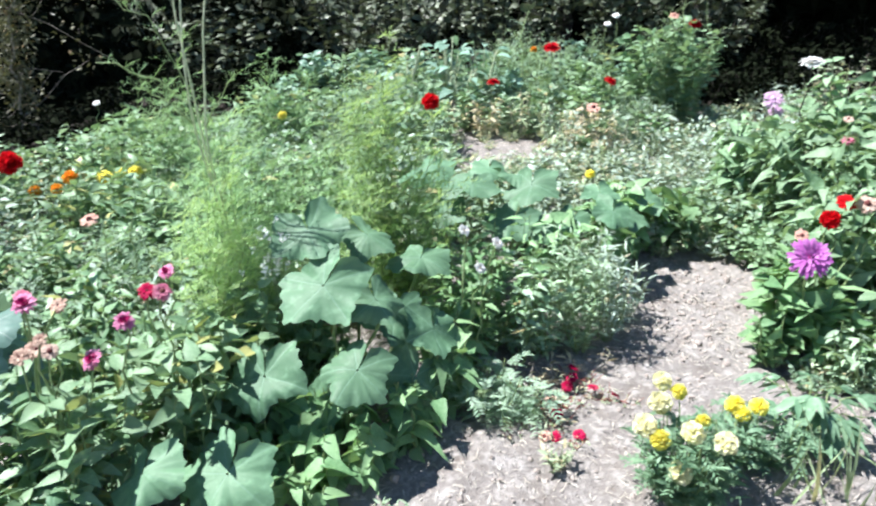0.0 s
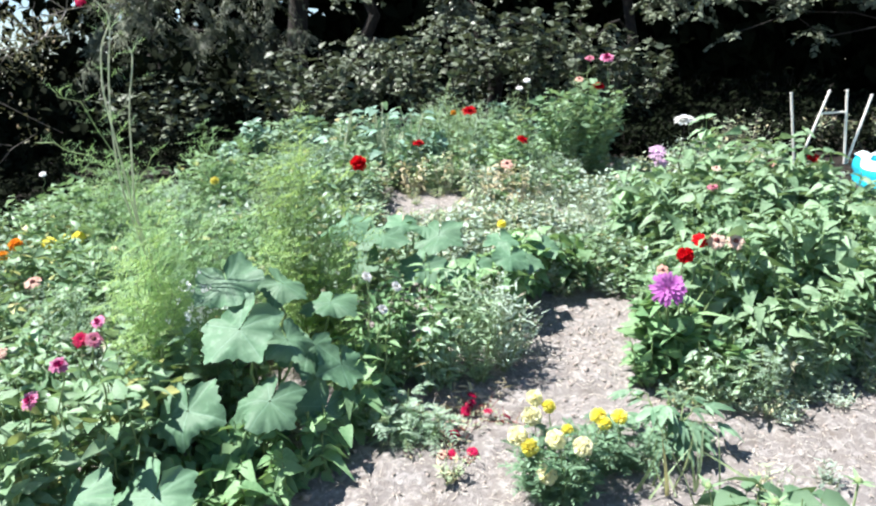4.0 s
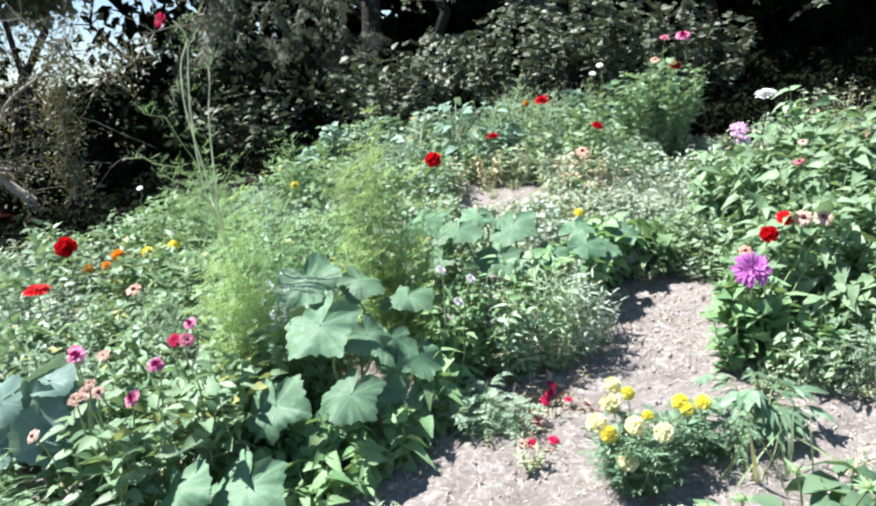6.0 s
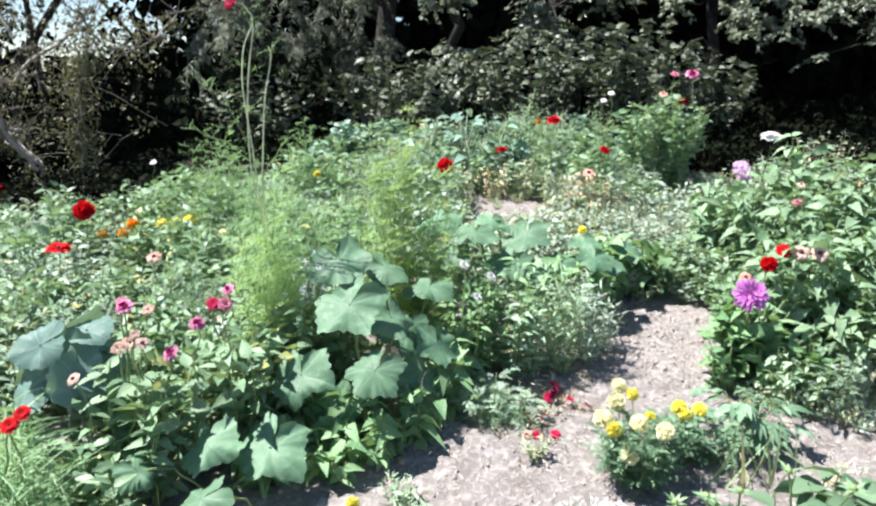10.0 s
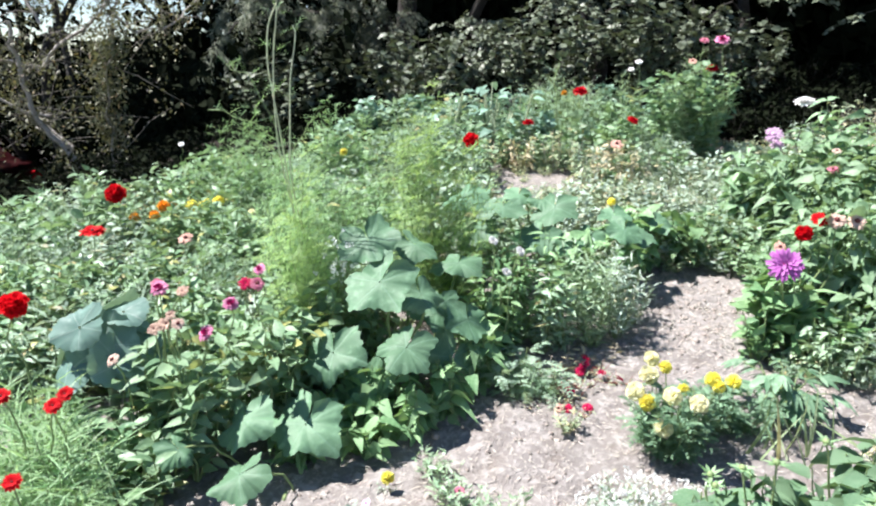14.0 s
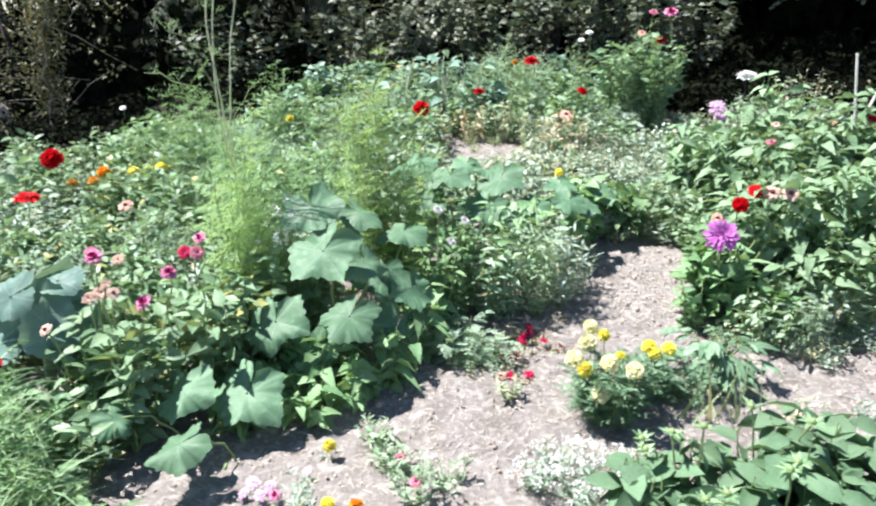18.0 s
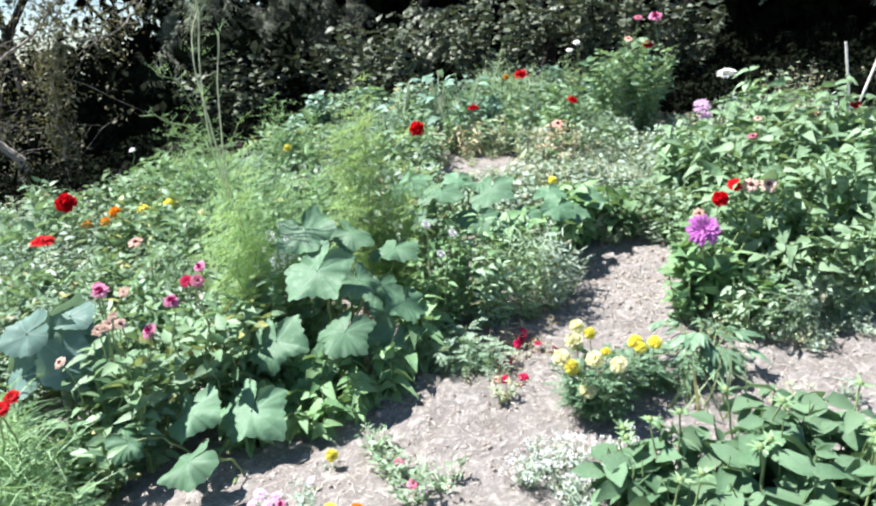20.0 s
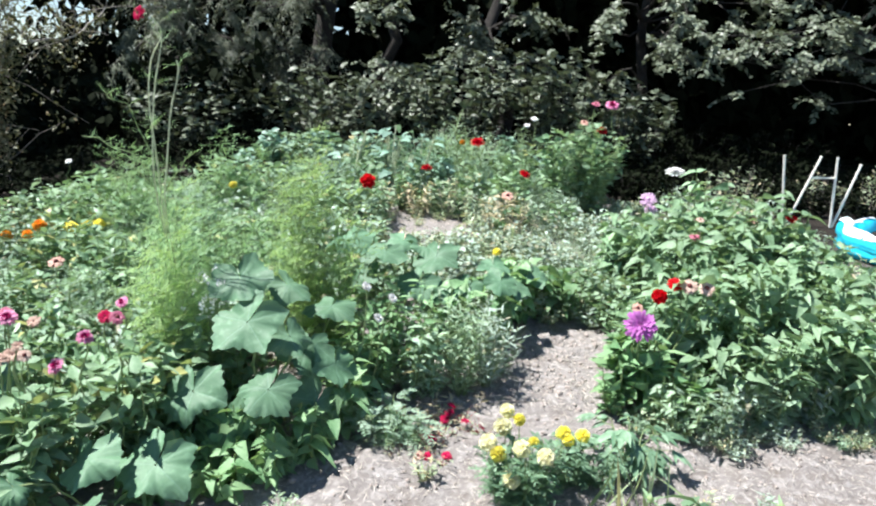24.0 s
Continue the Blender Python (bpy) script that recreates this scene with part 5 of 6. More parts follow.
# ---- blue-green cabbage ----
def build_cabbage():
    r = np.random.default_rng(71)
    ob = thing("cabbage", -1.24, 1.72, "blue-green cabbage with wide waxy leaves", "cabbage")
    Geo().add(*tube([(0, 0, 0), (0, 0, 0.28)], (0.02, 0.015), 7)).part("stem", M_PALESTEM, ob)
    for a, lift, size in ((-1.2, 0.5, 0.095), (-2.3, 0.4, 0.10), (-0.3, 0.5, 0.09), (0.8, 0.7, 0.085), (2.0, 0.8, 0.09), (3.0, 0.5, 0.09), (-1.7, 1.2, 0.07), (0.2, 1.3, 0.065), (-0.8, 0.0, 0.08)):
        V, F = pumpkin_leaf(r, size, 0.25, 0)
        leaf = leaf_map(Geo().add(V * (1, 1.25, 1), F).part("leaf", M_CABBAGE, ob), size)
        c, s = math.cos(a), math.sin(a)
        out = r.uniform(0.06, 0.17)
        at = Vector((c * out, s * out, 0.33 + 0.10 * lift + r.normal(0, 0.02)))
        leaf.matrix_basis = Matrix.Translation(at) @ facing((c * 0.6 + r.normal(0, 0.35), s * 0.6 - 0.25 + r.normal(0, 0.3), 0.45 + 0.4 * lift)) @ Matrix.Rotation(r.uniform(0, 6.28), 4, "Z")
        Geo().add(*tube([(0, 0, 0.22), (c * 0.06, s * 0.06, 0.31), tuple(at)], (0.008, 0.005), 6)).part("leaf_rib", M_PALESTEM, ob)
    for x, y, h in ((-1.08, 1.55, 0.30), (-1.22, 1.52, 0.28), (-1.36, 1.60, 0.32), (-1.12, 1.42, 0.22), (-0.98, 1.40, 0.24), (-1.02, 1.28, 0.18)):
        leafy_plant("weed", x, y, "shaded leafy weed under the cabbage", "weed", r, h, 0.12, 10, 0.036, (0.045, 0.085), M_ZINNIA, "ovate", 0.5, "weeds under the cabbage")


build_cabbage()


def build_back_rosettes():
    """Broad blue-green plants that show above the back row."""
    r = np.random.default_rng(172)
    for x, y, top in ((-0.24, 5.25, 0.52), (0.06, 5.32, 0.56), (0.30, 5.25, 0.52), (0.14, 5.05, 0.42)):
        ob = thing("poppy_plant", x, y, "broad-leaved blue-green plant in the back row", "poppy", "broad blue-green plants")
        for k in range(13):
            a, h = k * 2.4 + r.normal(0, 0.3), top * r.uniform(0.35, 1.0)
            at = np.array([math.cos(a) * 0.10, math.sin(a) * 0.10, h])
            Geo().add(*tube([(0, 0, 0), at * (0.5, 0.5, 0.6), at], (0.006, 0.004), 5)).part("leaf_stalk", M_PALESTEM, ob)
            way = np.array([[math.cos(a), math.sin(a), r.normal(0.35, 0.25)]])
            L = r.uniform(0.07, 0.125)
            Geo().add(*leaf_set(at[None], way, np.array([[0, -0.2, 1.0]]) + r.normal(0, 0.25, (1, 3)), L, L * 0.62, "broad", 0.55, 0.3)).part("leaf", M_BLUE, ob)
    ob = leafy_plant("white_flower_tuft", -0.47, 2.04, "slim plant with a tuft of tiny white flowers", "flower", r, 0.36, 0.07, 8, 0.03, (0.03, 0.05), M_ZINNIA, "lance", 0.3)
    g = Geo()
    for k in range(46):
        c = np.array([-0.01, -0.04, 0.50]) + r.normal(0, 1, 3) * (0.032, 0.032, 0.042)
        O = unit(r.normal(0, 1, (6, 3)) + (0, -0.3, 0.4))
        g.add(*leaf_set(c + O * 0.003, O, r.normal(0, 1, O.shape), 0.011, 0.006, "small", 0.1, 0.1))
    g.part("flower_froth", M_WHITE, ob, "tiny white flowers", "stuff")
    for k in range(7):
        Geo().add(*tube(bent((0, 0, 0.1), (r.normal(-0.01, 0.03), r.normal(-0.04, 0.03), 0.49), (0, 0, 0), r, 5), (0.0016, 0.001), 4)).part("flower_stalk", M_STEM, ob)
    for x, y, h in ((0.66, 4.18, 0.32), (0.82, 4.30, 0.36), (0.95, 4.22, 0.30), (0.70, 4.55, 0.34), (0.92, 4.55, 0.36), (0.02, 4.72, 0.28), (0.30, 4.78, 0.30), (0.52, 4.74, 0.32), (1.1, 4.5, 0.3), (0.2, 4.05, 0.16), (0.45, 4.08, 0.15)):
        leafy_plant("withered_plant", x, y, "drying yellow-green stalks with withered leaves", "withered plant", r, h, 0.12, 11, 0.034, (0.03, 0.065), M_DRYLEAF if r.uniform() < 0.45 else M_WEED, "lance", 0.26, "drying stalks", 0.5, 0.1, stem_mat=M_STRAW, thick=0.0025)


build_back_rosettes()


# ---- bean plants, fine-leaved mounds and little plants along the path ----
def build_path_edge():
    r = np.random.default_rng(73)
    for x, y, h in ((-0.28, 1.69, 0.17), (-0.19, 1.73, 0.20), (-0.36, 1.62, 0.14), (-0.09, 1.80, 0.24), (0.0, 2.0, 0.28), (0.05, 2.1, 0.36), (-0.42, 1.80, 0.20), (-0.50, 1.70, 0.17), (-0.30, 1.90, 0.26), (-0.58, 1.60, 0.15)):
        leafy_plant("bean_plant", x, y, "low bean plant with drooping pointed leaves", "bean plant", r, h, 0.10, 9, 0.035, (0.05, 0.095), M_BEAN, "heart", 0.52, "bean plants", 0.6, -0.15, single=True)
    for x, y, h, s, m in ((0.14, 2.22, 0.42, 0.14, M_BEAN), (0.28, 2.24, 0.42, 0.14, M_HERB), (0.22, 2.34, 0.48, 0.15, M_BEAN), (0.36, 2.28, 0.40, 0.13, M_MOUND), (0.08, 2.30, 0.46, 0.13, M_BEAN), (0.02, 2.18, 0.34, 0.12, M_BEAN)):
        leafy_plant("narrow_leaved_plant", x, y, "bushy plant of narrow bright green leaves on thin stems", "herb", r, h * r.uniform(0.9, 1.1), s, 15, 0.032, (0.030, 0.070), m, "ovate", 0.32, "narrow-leaved plants", 0.3, 0.2, thick=0.0025)
    for x, y, h, s in ((0.48, 2.28, 0.40, 0.12), (0.58, 2.36, 0.36, 0.12), (0.44, 2.42, 0.44, 0.13), (0.64, 2.46, 0.30, 0.11), (0.54, 2.52, 0.36, 0.12)):
        leafy_plant("grey_mound", x, y, "loose tuft of thin grey-green stems with fine narrow leaves", "herb", r, h * r.uniform(0.85, 1.1), s, 17, 0.022, (0.022, 0.055), M_GREY if x > 0.5 else M_MOUND, "lance", 0.17, "grey-green tufts", 0.2, 0.45, thick=0.0022)
    for x, y, n in ((0.14, 2.12, 16), (0.26, 2.10, 16), (0.38, 2.14, 12), (0.50, 2.18, 10), (0.06, 2.06, 10)):
        leafy_plant("withered_plant", x, y, "withered straw-brown stems and leaves at the mound's foot", "withered plant", r, 0.07, 0.10, n // 2, 0.024, (0.02, 0.045), M_DRYLEAF, "lance", 0.22, "withered plants", 0.3, 0.1, stem_mat=M_STRAW, thick=0.002)
    ob = bpy.data.objects["bean_plant.005"]
    for at in ((0.07, 2.10, 0.56), (0.17, 2.10, 0.52), (0.12, 2.10, 0.44)):
        bloom("white", at, 0.019, (0.6, -0.45, 0.75), ob, "small whitish bloom")
        stalk(ob, at, r=r)
    feather_leaved_plant("marigold_seedling", 0.14, 1.97, "small feathery blue-green marigold seedling", "seedling", r, 0.17, 0.11, 9, M_SOFTBLUE, 0.030, 0.085, 7, 0.026, 0.28)
    feather_leaved_plant("marigold_seedling", 0.22, 1.92, "small feathery blue-green marigold seedling", "seedling", r, 0.13, 0.09, 7, M_SOFTBLUE, 0.030, 0.080, 7, 0.024, 0.28)
    for x, y, spec in ((0.44, 2.12, (("crimson", -0.01, 0.02, 0.03), ("crimson", -0.02, -0.03, 0.03), ("crimson", 0.04, -0.07, 0.02), ("crimson", -0.04, -0.06, 0.02))), (0.36, 1.84, (("crimson", 0.04, 0.0, 0.012), ("crimson", -0.03, -0.01, 0.012), ("salmon", -0.06, -0.005, 0.010))),
                       (0.54, 2.02, (("crimson", 0.0, 0.0, 0.015),)), (0.36, 2.0, (("salmon", -0.02, 0.0, 0.012),)), (0.29, 1.99, ()), (0.33, 1.91, (("crimson", 0.02, 0.03, 0.012),)), (0.43, 2.03, ()), (0.25, 1.86, ())):
        ob = leafy_plant("portulaca", x, y, "creeping plant with reddish stems and small crimson blooms", "portulaca", r, 0.04, 0.09, 9, 0.02, (0.012, 0.024), M_WEED, "lance", 0.3, "creeping crimson flowers", stem_mat=M_REDSTEM, thick=0.0022)
        for kind, dx, dy, h in spec:
            bloom(kind, (x + dx, y + dy, ground_z(x + dx, y + dy) + h), 0.018, (r.normal(0, 0.3), r.normal(-0.15, 0.3), 0.9), ob)


build_path_edge()


# ---- yellow marigolds ----
def build_marigolds():
    r = np.random.default_rng(79)
    ob = feather_leaved_plant("marigold_plant", 0.645, 1.62, "low marigold clump with lemon-yellow double blooms", "marigold", r, 0.25, 0.15, 20, M_MARIGOLD, 0.026, 0.06, 6, 0.019, 0.34)
    Geo().add(*leaves_on(r, stems_of(r, 44, 0.24, 0.15), 0.020, (0.022, 0.045), "lance", 0.28)).part("inner_foliage", M_MARIGOLD, ob, kind="stuff")
    for kind, at, size in (("lemon", (0.58, 1.52, 0.12), 0.027), ("lemon", (0.68, 1.52, 0.20), 0.027), ("lemon", (0.61, 1.55, 0.21), 0.027), ("yellow", (0.54, 1.57, 0.18), 0.025), ("lemon", (0.51, 1.60, 0.20), 0.028),
                           ("lemon", (0.56, 1.66, 0.23), 0.029), ("lemon", (0.58, 1.72, 0.26), 0.024), ("yellow", (0.62, 1.70, 0.24), 0.020), ("yellow", (0.78, 1.72, 0.19), 0.024), ("yellow", (0.795, 1.70, 0.175), 0.020),
                           ("yellow", (0.85, 1.73, 0.18), 0.023), ("yellow", (0.66, 1.62, 0.20), 0.018)):
        bloom(kind, at, size * 1.02, (r.normal(0, 0.2), -0.55, 0.8), ob)
        stalk(ob, at, r=r, thick=0.0025)
    feather_leaved_plant("marigold_plant", 0.86, 1.74, "low feathery marigold foliage", "marigold", r, 0.20, 0.13, 15, M_MARIGOLD, 0.024, 0.06, 6, 0.019, 0.34)
    # broad divided leaves and grass beside the marigolds
    ob = thing("divided_leaf_plant", 1.05, 1.82, "spreading plant with broad deeply divided pale green leaves", "herb")
    for a in (-2.9, -2.4, -1.9, -1.4, -0.9, -0.4, 0.0, 0.4, 0.9, 1.6, 2.3, 2.8, -0.6, -2.1, 1.2, -1.6, 0.6, -0.2, -2.7, 2.0, -1.1):
        a += r.normal(0, 0.2)
        reach = r.uniform(0.04, 0.17)
        line = bent((0, 0, 0.01), (math.cos(a) * reach, math.sin(a) * reach * 0.7, r.uniform(0.03, 0.19)), (0, 0, r.uniform(0.02, 0.05)), r, 7)
        stem = Geo().add(*tube(line, (0.003, 0.0015), 5)).part("leaf_stalk", M_STEM, ob)
        g = Geo()
        for k in range(7):
            b = a + (k - 3) * 0.42 + r.normal(0, 0.08)
            size = (0.085 - 0.012 * abs(k - 3)) * r.uniform(0.85, 1.2)
            lay = np.array([[r.normal(0, 0.25), r.normal(-0.25, 0.25), 1.0]])
            g.add(*leaf_set(line[-1:], np.array([[math.cos(b), math.sin(b), r.normal(-0.2, 0.15)]]), lay, size, size * 0.30, "lance", 0.35, 0.25))
            if k % 2:
                g.add(*leaf_set(line[4:5], np.array([[math.cos(b), math.sin(b), r.normal(-0.1, 0.2)]]), lay, size * 0.8, size * 0.2, "lance", 0.35, 0.25))
        g.part("leaf_blade", M_MARIGOLD, stem, kind="stuff")
    ob = thing("grass_tuft", 1.02, 1.62, "tuft of long pale grass blades", "grass")
    n = 16
    P = r.normal(0, 0.045, (n, 3)) * (1.6, 1, 0)
    D = np.stack([r.normal(-0.1, 0.5, n), r.normal(-0.05, 0.35, n), np.ones(n)], -1)
    Geo().add(*leaf_set(P, D, np.array([0, -1.0, 0.3]) + r.normal(0, 0.4, P.shape), r.uniform(0.10, 0.26, n), r.uniform(0.005, 0.013, n), "blade", 0.25, 0.25)).part("blade", M_GRASS, ob, kind="stuff")


build_marigolds()


# ---- broad-leaved plant, sweet alyssum and weeds on the near soil ----
def build_near_soil():
    r = np.random.default_rng(83)
    for x, y, h, s, n in ((0.76, 1.12, 0.32, 0.16, 14), (0.97, 1.18, 0.36, 0.17, 16), (0.62, 1.12, 0.26, 0.10, 8), (1.15, 1.12, 0.36, 0.17, 15), (0.92, 0.98, 0.32, 0.17, 14), (0.68, 0.96, 0.28, 0.13, 10), (1.14, 0.92, 0.34, 0.17, 13), (1.32, 1.02, 0.32, 0.15, 11)):
        leafy_plant("broad_leaved_plant", x, y, "dense low plant with broad ovate dark green leaves", "bush", r, h, s, n, 0.046, (0.055, 0.108), M_HYDRANGEA, "broad", 0.62, "broad-leaved plants", 0.5, 0.15, thick=0.004, single=True)
        ob = [o for o in bpy.data.objects if o.name.startswith("broad_leaved_plant")][-1]
        for k in range(2):
            at = np.array([r.normal(0, s * 0.4), r.normal(0, s * 0.4), h * r.uniform(0.92, 1.05)])
            Geo().add(*tube(bent((at[0] * 0.3, at[1] * 0.3, h * 0.3), at, (0, 0, 0), r, 5), (0.0032, 0.0026), 6)).part("flower_stalk", M_STEM, ob)
            a = np.arange(9) * 0.7 + r.uniform(0, 6)
            D = np.stack([np.cos(a), np.sin(a), r.uniform(0.1, 0.9, 9)], -1)
            Geo().add(*leaf_set(np.repeat(at[None], 9, 0), D, np.tile((0, 0, 1.0), (9, 1)), r.uniform(0.022, 0.042, 9), r.uniform(0.009, 0.014, 9), "lance", 0.2, 0.3)).part("bud_leaves", M_FERN, ob, "pale whorl of young leaves", "stuff")
            V, F = dome(0.009, 1.1, None, 4, 9)
            Geo().add(V + at + (0, 0, 0.006), F).part("flower_bud", M_STEM, ob, "closed green bud")
    for x, y, s in ((0.43, 1.36, 0.08), (0.54, 1.33, 0.09), (0.47, 1.26, 0.08), (0.60, 1.27, 0.08), (0.36, 1.30, 0.06), (0.50, 1.18, 0.07), (0.66, 1.33, 0.07), (0.64, 1.22, 0.07)):
        ob = leafy_plant("sweet_alyssum", x, y, "cushion of tiny white flowers over fine leaves", "alyssum", r, 0.10, s, 24, 0.014, (0.012, 0.026), M_GREY, "lance", 0.25, "white alyssum cushions", 0.1, 0.6, thick=0.0013)
        g = Geo()
        for k in range(20):
            a, q = r.uniform(0, 6.28), math.sqrt(r.uniform(0, 1))
            c = np.array([math.cos(a) * q * s * 1.3, math.sin(a) * q * s * 1.3, 0.105 * (1.05 - 0.6 * q * q) + r.normal(0, 0.012)])
            O = unit(r.normal(0, 1, (14, 3)) + (0, 0, 0.5))
            g.add(*leaf_set(c + O * r.uniform(0.003, 0.009), O, r.normal(0, 1, O.shape), 0.0062, 0.0062, "small", 0.1, 0.1))
        g.part("flower_froth", M_WHITE, ob, "tiny white flowers", "stuff")
    for x, y, s, m in ((-0.08, 1.42, 0.08, M_MOUND), (-0.02, 1.34, 0.07, M_MOUND), (0.12, 1.30, 0.08, M_MOUND), (-0.12, 1.50, 0.06, M_MOUND), (0.02, 1.24, 0.08, M_MOUND), (0.32, 1.72, 0.05, M_WEED), (1.25, 1.55, 0.07, M_WEED), (1.5, 1.95, 0.08, M_GREY), (1.45, 1.6, 0.05, M_GREY), (-0.3, 1.2, 0.05, M_GREY), (0.2, 1.1, 0.07, M_GREY)):
        leafy_plant("weed", x, y, "small sparse grey-green weed on bare soil", "weed", r, r.uniform(0.09, 0.14), s, 12, 0.02, (0.016, 0.036), m, "lance", 0.3, "weeds on the soil", 0.1, 0.5, thick=0.0014)
    for kind, x, y, h, size in (("yellow", -0.25, 1.43, 0.035, 0.020), ("pink", -0.03, 1.36, 0.04, 0.016), ("lilac", -0.45, 1.29, 0.03, 0.020), ("lilac", -0.40, 1.28, 0.025, 0.018), ("lilac", -0.42, 1.25, 0.02, 0.019), ("lilac", -0.47, 1.26, 0.02, 0.018), ("magenta", -0.38, 1.25, 0.02, 0.016), ("yellow", -0.22, 1.19, 0.035, 0.020), ("orange", -0.14, 1.18, 0.035, 0.020),
                                ("pink", 0.02, 1.26, 0.04, 0.018), ("lilac", 0.05, 1.24, 0.03, 0.015), ("lilac", -0.30, 1.33, 0.03, 0.014)):
        ob = leafy_plant("low_flower", x, y + 0.01, "tiny low flowering plant on bare soil", "flower", r, h, 0.035, 5, 0.014, (0.010, 0.018), M_GREY, "lance", 0.3, "tiny flowers on the soil", stem_mat=M_STEM, thick=0.0012)
        bloom(kind, (x, y, ground_z(x, y) + h + 0.008), size, (r.normal(0, 0.3), -0.4, 0.8), ob)


build_near_soil()


# ---- the massed planting of the beds, from a few plants each copied many times ----
def build_beds():
    r = np.random.default_rng(91)
    herb = [leafy_plant("herb", -9, -30 - k, label, "herb", r, h, 0.15, n, gap, size, m, sh, asp, "bed herbs", 0.3, 0.35, thick=0.003)
            for k, (label, h, n, gap, size, m, sh, asp) in enumerate((
                ("leafy mid-green plant of the bed", 0.30, 12, 0.027, (0.028, 0.060), M_HERB, "ovate", 0.48),
                ("fine-leaved green plant of the bed", 0.28, 16, 0.024, (0.026, 0.052), M_HERB, "small", 0.32),
                ("grey-green small-leaved plant of the bed", 0.26, 15, 0.024, (0.026, 0.050), M_GREY, "oval", 0.5),
                ("bushy zinnia foliage in the bed", 0.34, 12, 0.030, (0.032, 0.068), M_ZINNIA, "ovate", 0.46),
                ("deep green leafy plant of the bed", 0.30, 12, 0.028, (0.034, 0.062), M_BUSH, "oval", 0.6)))]
    low = [leafy_plant("low_weed", -9, -40 - k, label, "weed", r, h, 0.14, n, 0.018, size, m, sh, asp, "low weeds", 0.15, 0.5, thick=0.002)
           for k, (label, h, n, size, m, sh, asp) in enumerate((
               ("low whitish grey-green weed", 0.14, 17, (0.017, 0.034), M_GREY, "small", 0.35),
               ("low drying yellow-green weed", 0.15, 15, (0.018, 0.040), M_WEED, "small", 0.35),
               ("low green ground-cover plant", 0.12, 16, (0.018, 0.036), M_HERB, "oval", 0.6)))]
    rose = [leafy_plant("rose_bush", -9, -50 - k, label, "bush", r, 0.42, 0.20, 20, 0.036, (0.04, 0.08), m, "oval", 0.55, "back row bushes", 0.35, 0.3, thick=0.003)
            for k, (label, m) in enumerate((("dense green bush in the back row", M_HERB), ("blue-green leafy bush in the back row", M_BLUE), ("deep green bush in the back row", M_BUSH)))]
    # weed blackened to carry the tree shade in its colour
    dim = [leafy_plant("shade_weed", -9, -70, "low weed under the trees, blackened to stand for their shade", "weed", r, 0.24, 0.18, 13, 0.026, (0.03, 0.06), M_SHADELEAF, "small", 0.5, "shade weeds", 0.2, 0.5, thick=0.002, stem_mat=M_BARK)]
    feather = [feathery_plant("feathery_herb", -9, -60, "feathery pale green herb in the bed", "herb", r, 0.36, 0.15, 10, M_SOFTBLUE, 0.028, 0.09, 0.003, group="feathery bed herbs", fine=2)]

    def sow(protos, n, x0, x1, y0, y1, gap, lo, hi, inside=lambda x, y: True):
        placed = []
        for _ in range(n * 12):
            if len(placed) >= n:
                break
            x, y = r.uniform(x0, x1), r.uniform(y0, y1)
            if not inside(x, y) or any((x - a) ** 2 + (y - b) ** 2 < gap * gap for a, b in placed):
                continue
            placed.append((x, y))
            p = protos[r.integers(0, len(protos))]
            s = r.uniform(lo, hi)
            copy_thing(p, pose(x, y, ground_z(x, y), r.normal(0, 4), r.normal(0, 4), r.uniform(0, 360)) @ Matrix.Diagonal((s, s, s * r.uniform(0.85, 1.15), 1)))

    edge = lambda x, y: y < 5.5 + 0.55 * x and not (x > -0.5 and y < 2.5)
    sow(herb + feather, 230, -3.7, 0.0, 2.0, 5.2, 0.135, 0.9, 1.3, edge)
    sow(herb, 46, -2.5, -1.1, 1.85, 2.7, 0.14, 0.8, 1.1)
    sow(rose, 34, -1.2, 1.45, 4.85, 5.9, 0.21, 0.6, 1.0)
    sow(rose, 16, -0.95, 1.4, 5.6, 6.2, 0.23, 0.75, 1.1)
    sow(feather, 7, 0.2, 1.2, 5.1, 5.8, 0.25, 1.1, 1.7)
    sow(herb + feather, 20, -0.3, 1.35, 4.5, 5.0, 0.15, 0.7, 1.0, lambda x, y: not (-0.05 < x < 0.75 and y < 4.8))
    sow(low[:1] + low[:1] + low[:1] + low[1:2] + herb[2:3], 165, 0.35, 1.75, 3.0, 4.6, 0.08, 0.6, 1.1, lambda x, y: not (x < 0.75 and 4.05 < y < 4.75))
    sow(low[1:2] + low[2:], 22, -0.2, 0.9, 3.6, 4.9, 0.12, 0.8, 1.5, lambda x, y: not (-0.05 < x < 0.75 and 4.05 < y < 4.75))
    sow(low, 30, 1.25, 2.8, 1.99, 2.12, 0.06, 0.4, 0.65)
    sow(low[2:], 6, 1.14, 1.35, 2.06, 2.16, 0.06, 0.4, 0.6)
    sow(herb[:1] + herb[4:], 24, 0.85, 1.45, 2.45, 3.4, 0.10, 0.6, 0.9, lambda x, y: y > 3.08 or x > 1.24 + 0.1 * (3.0 - y))
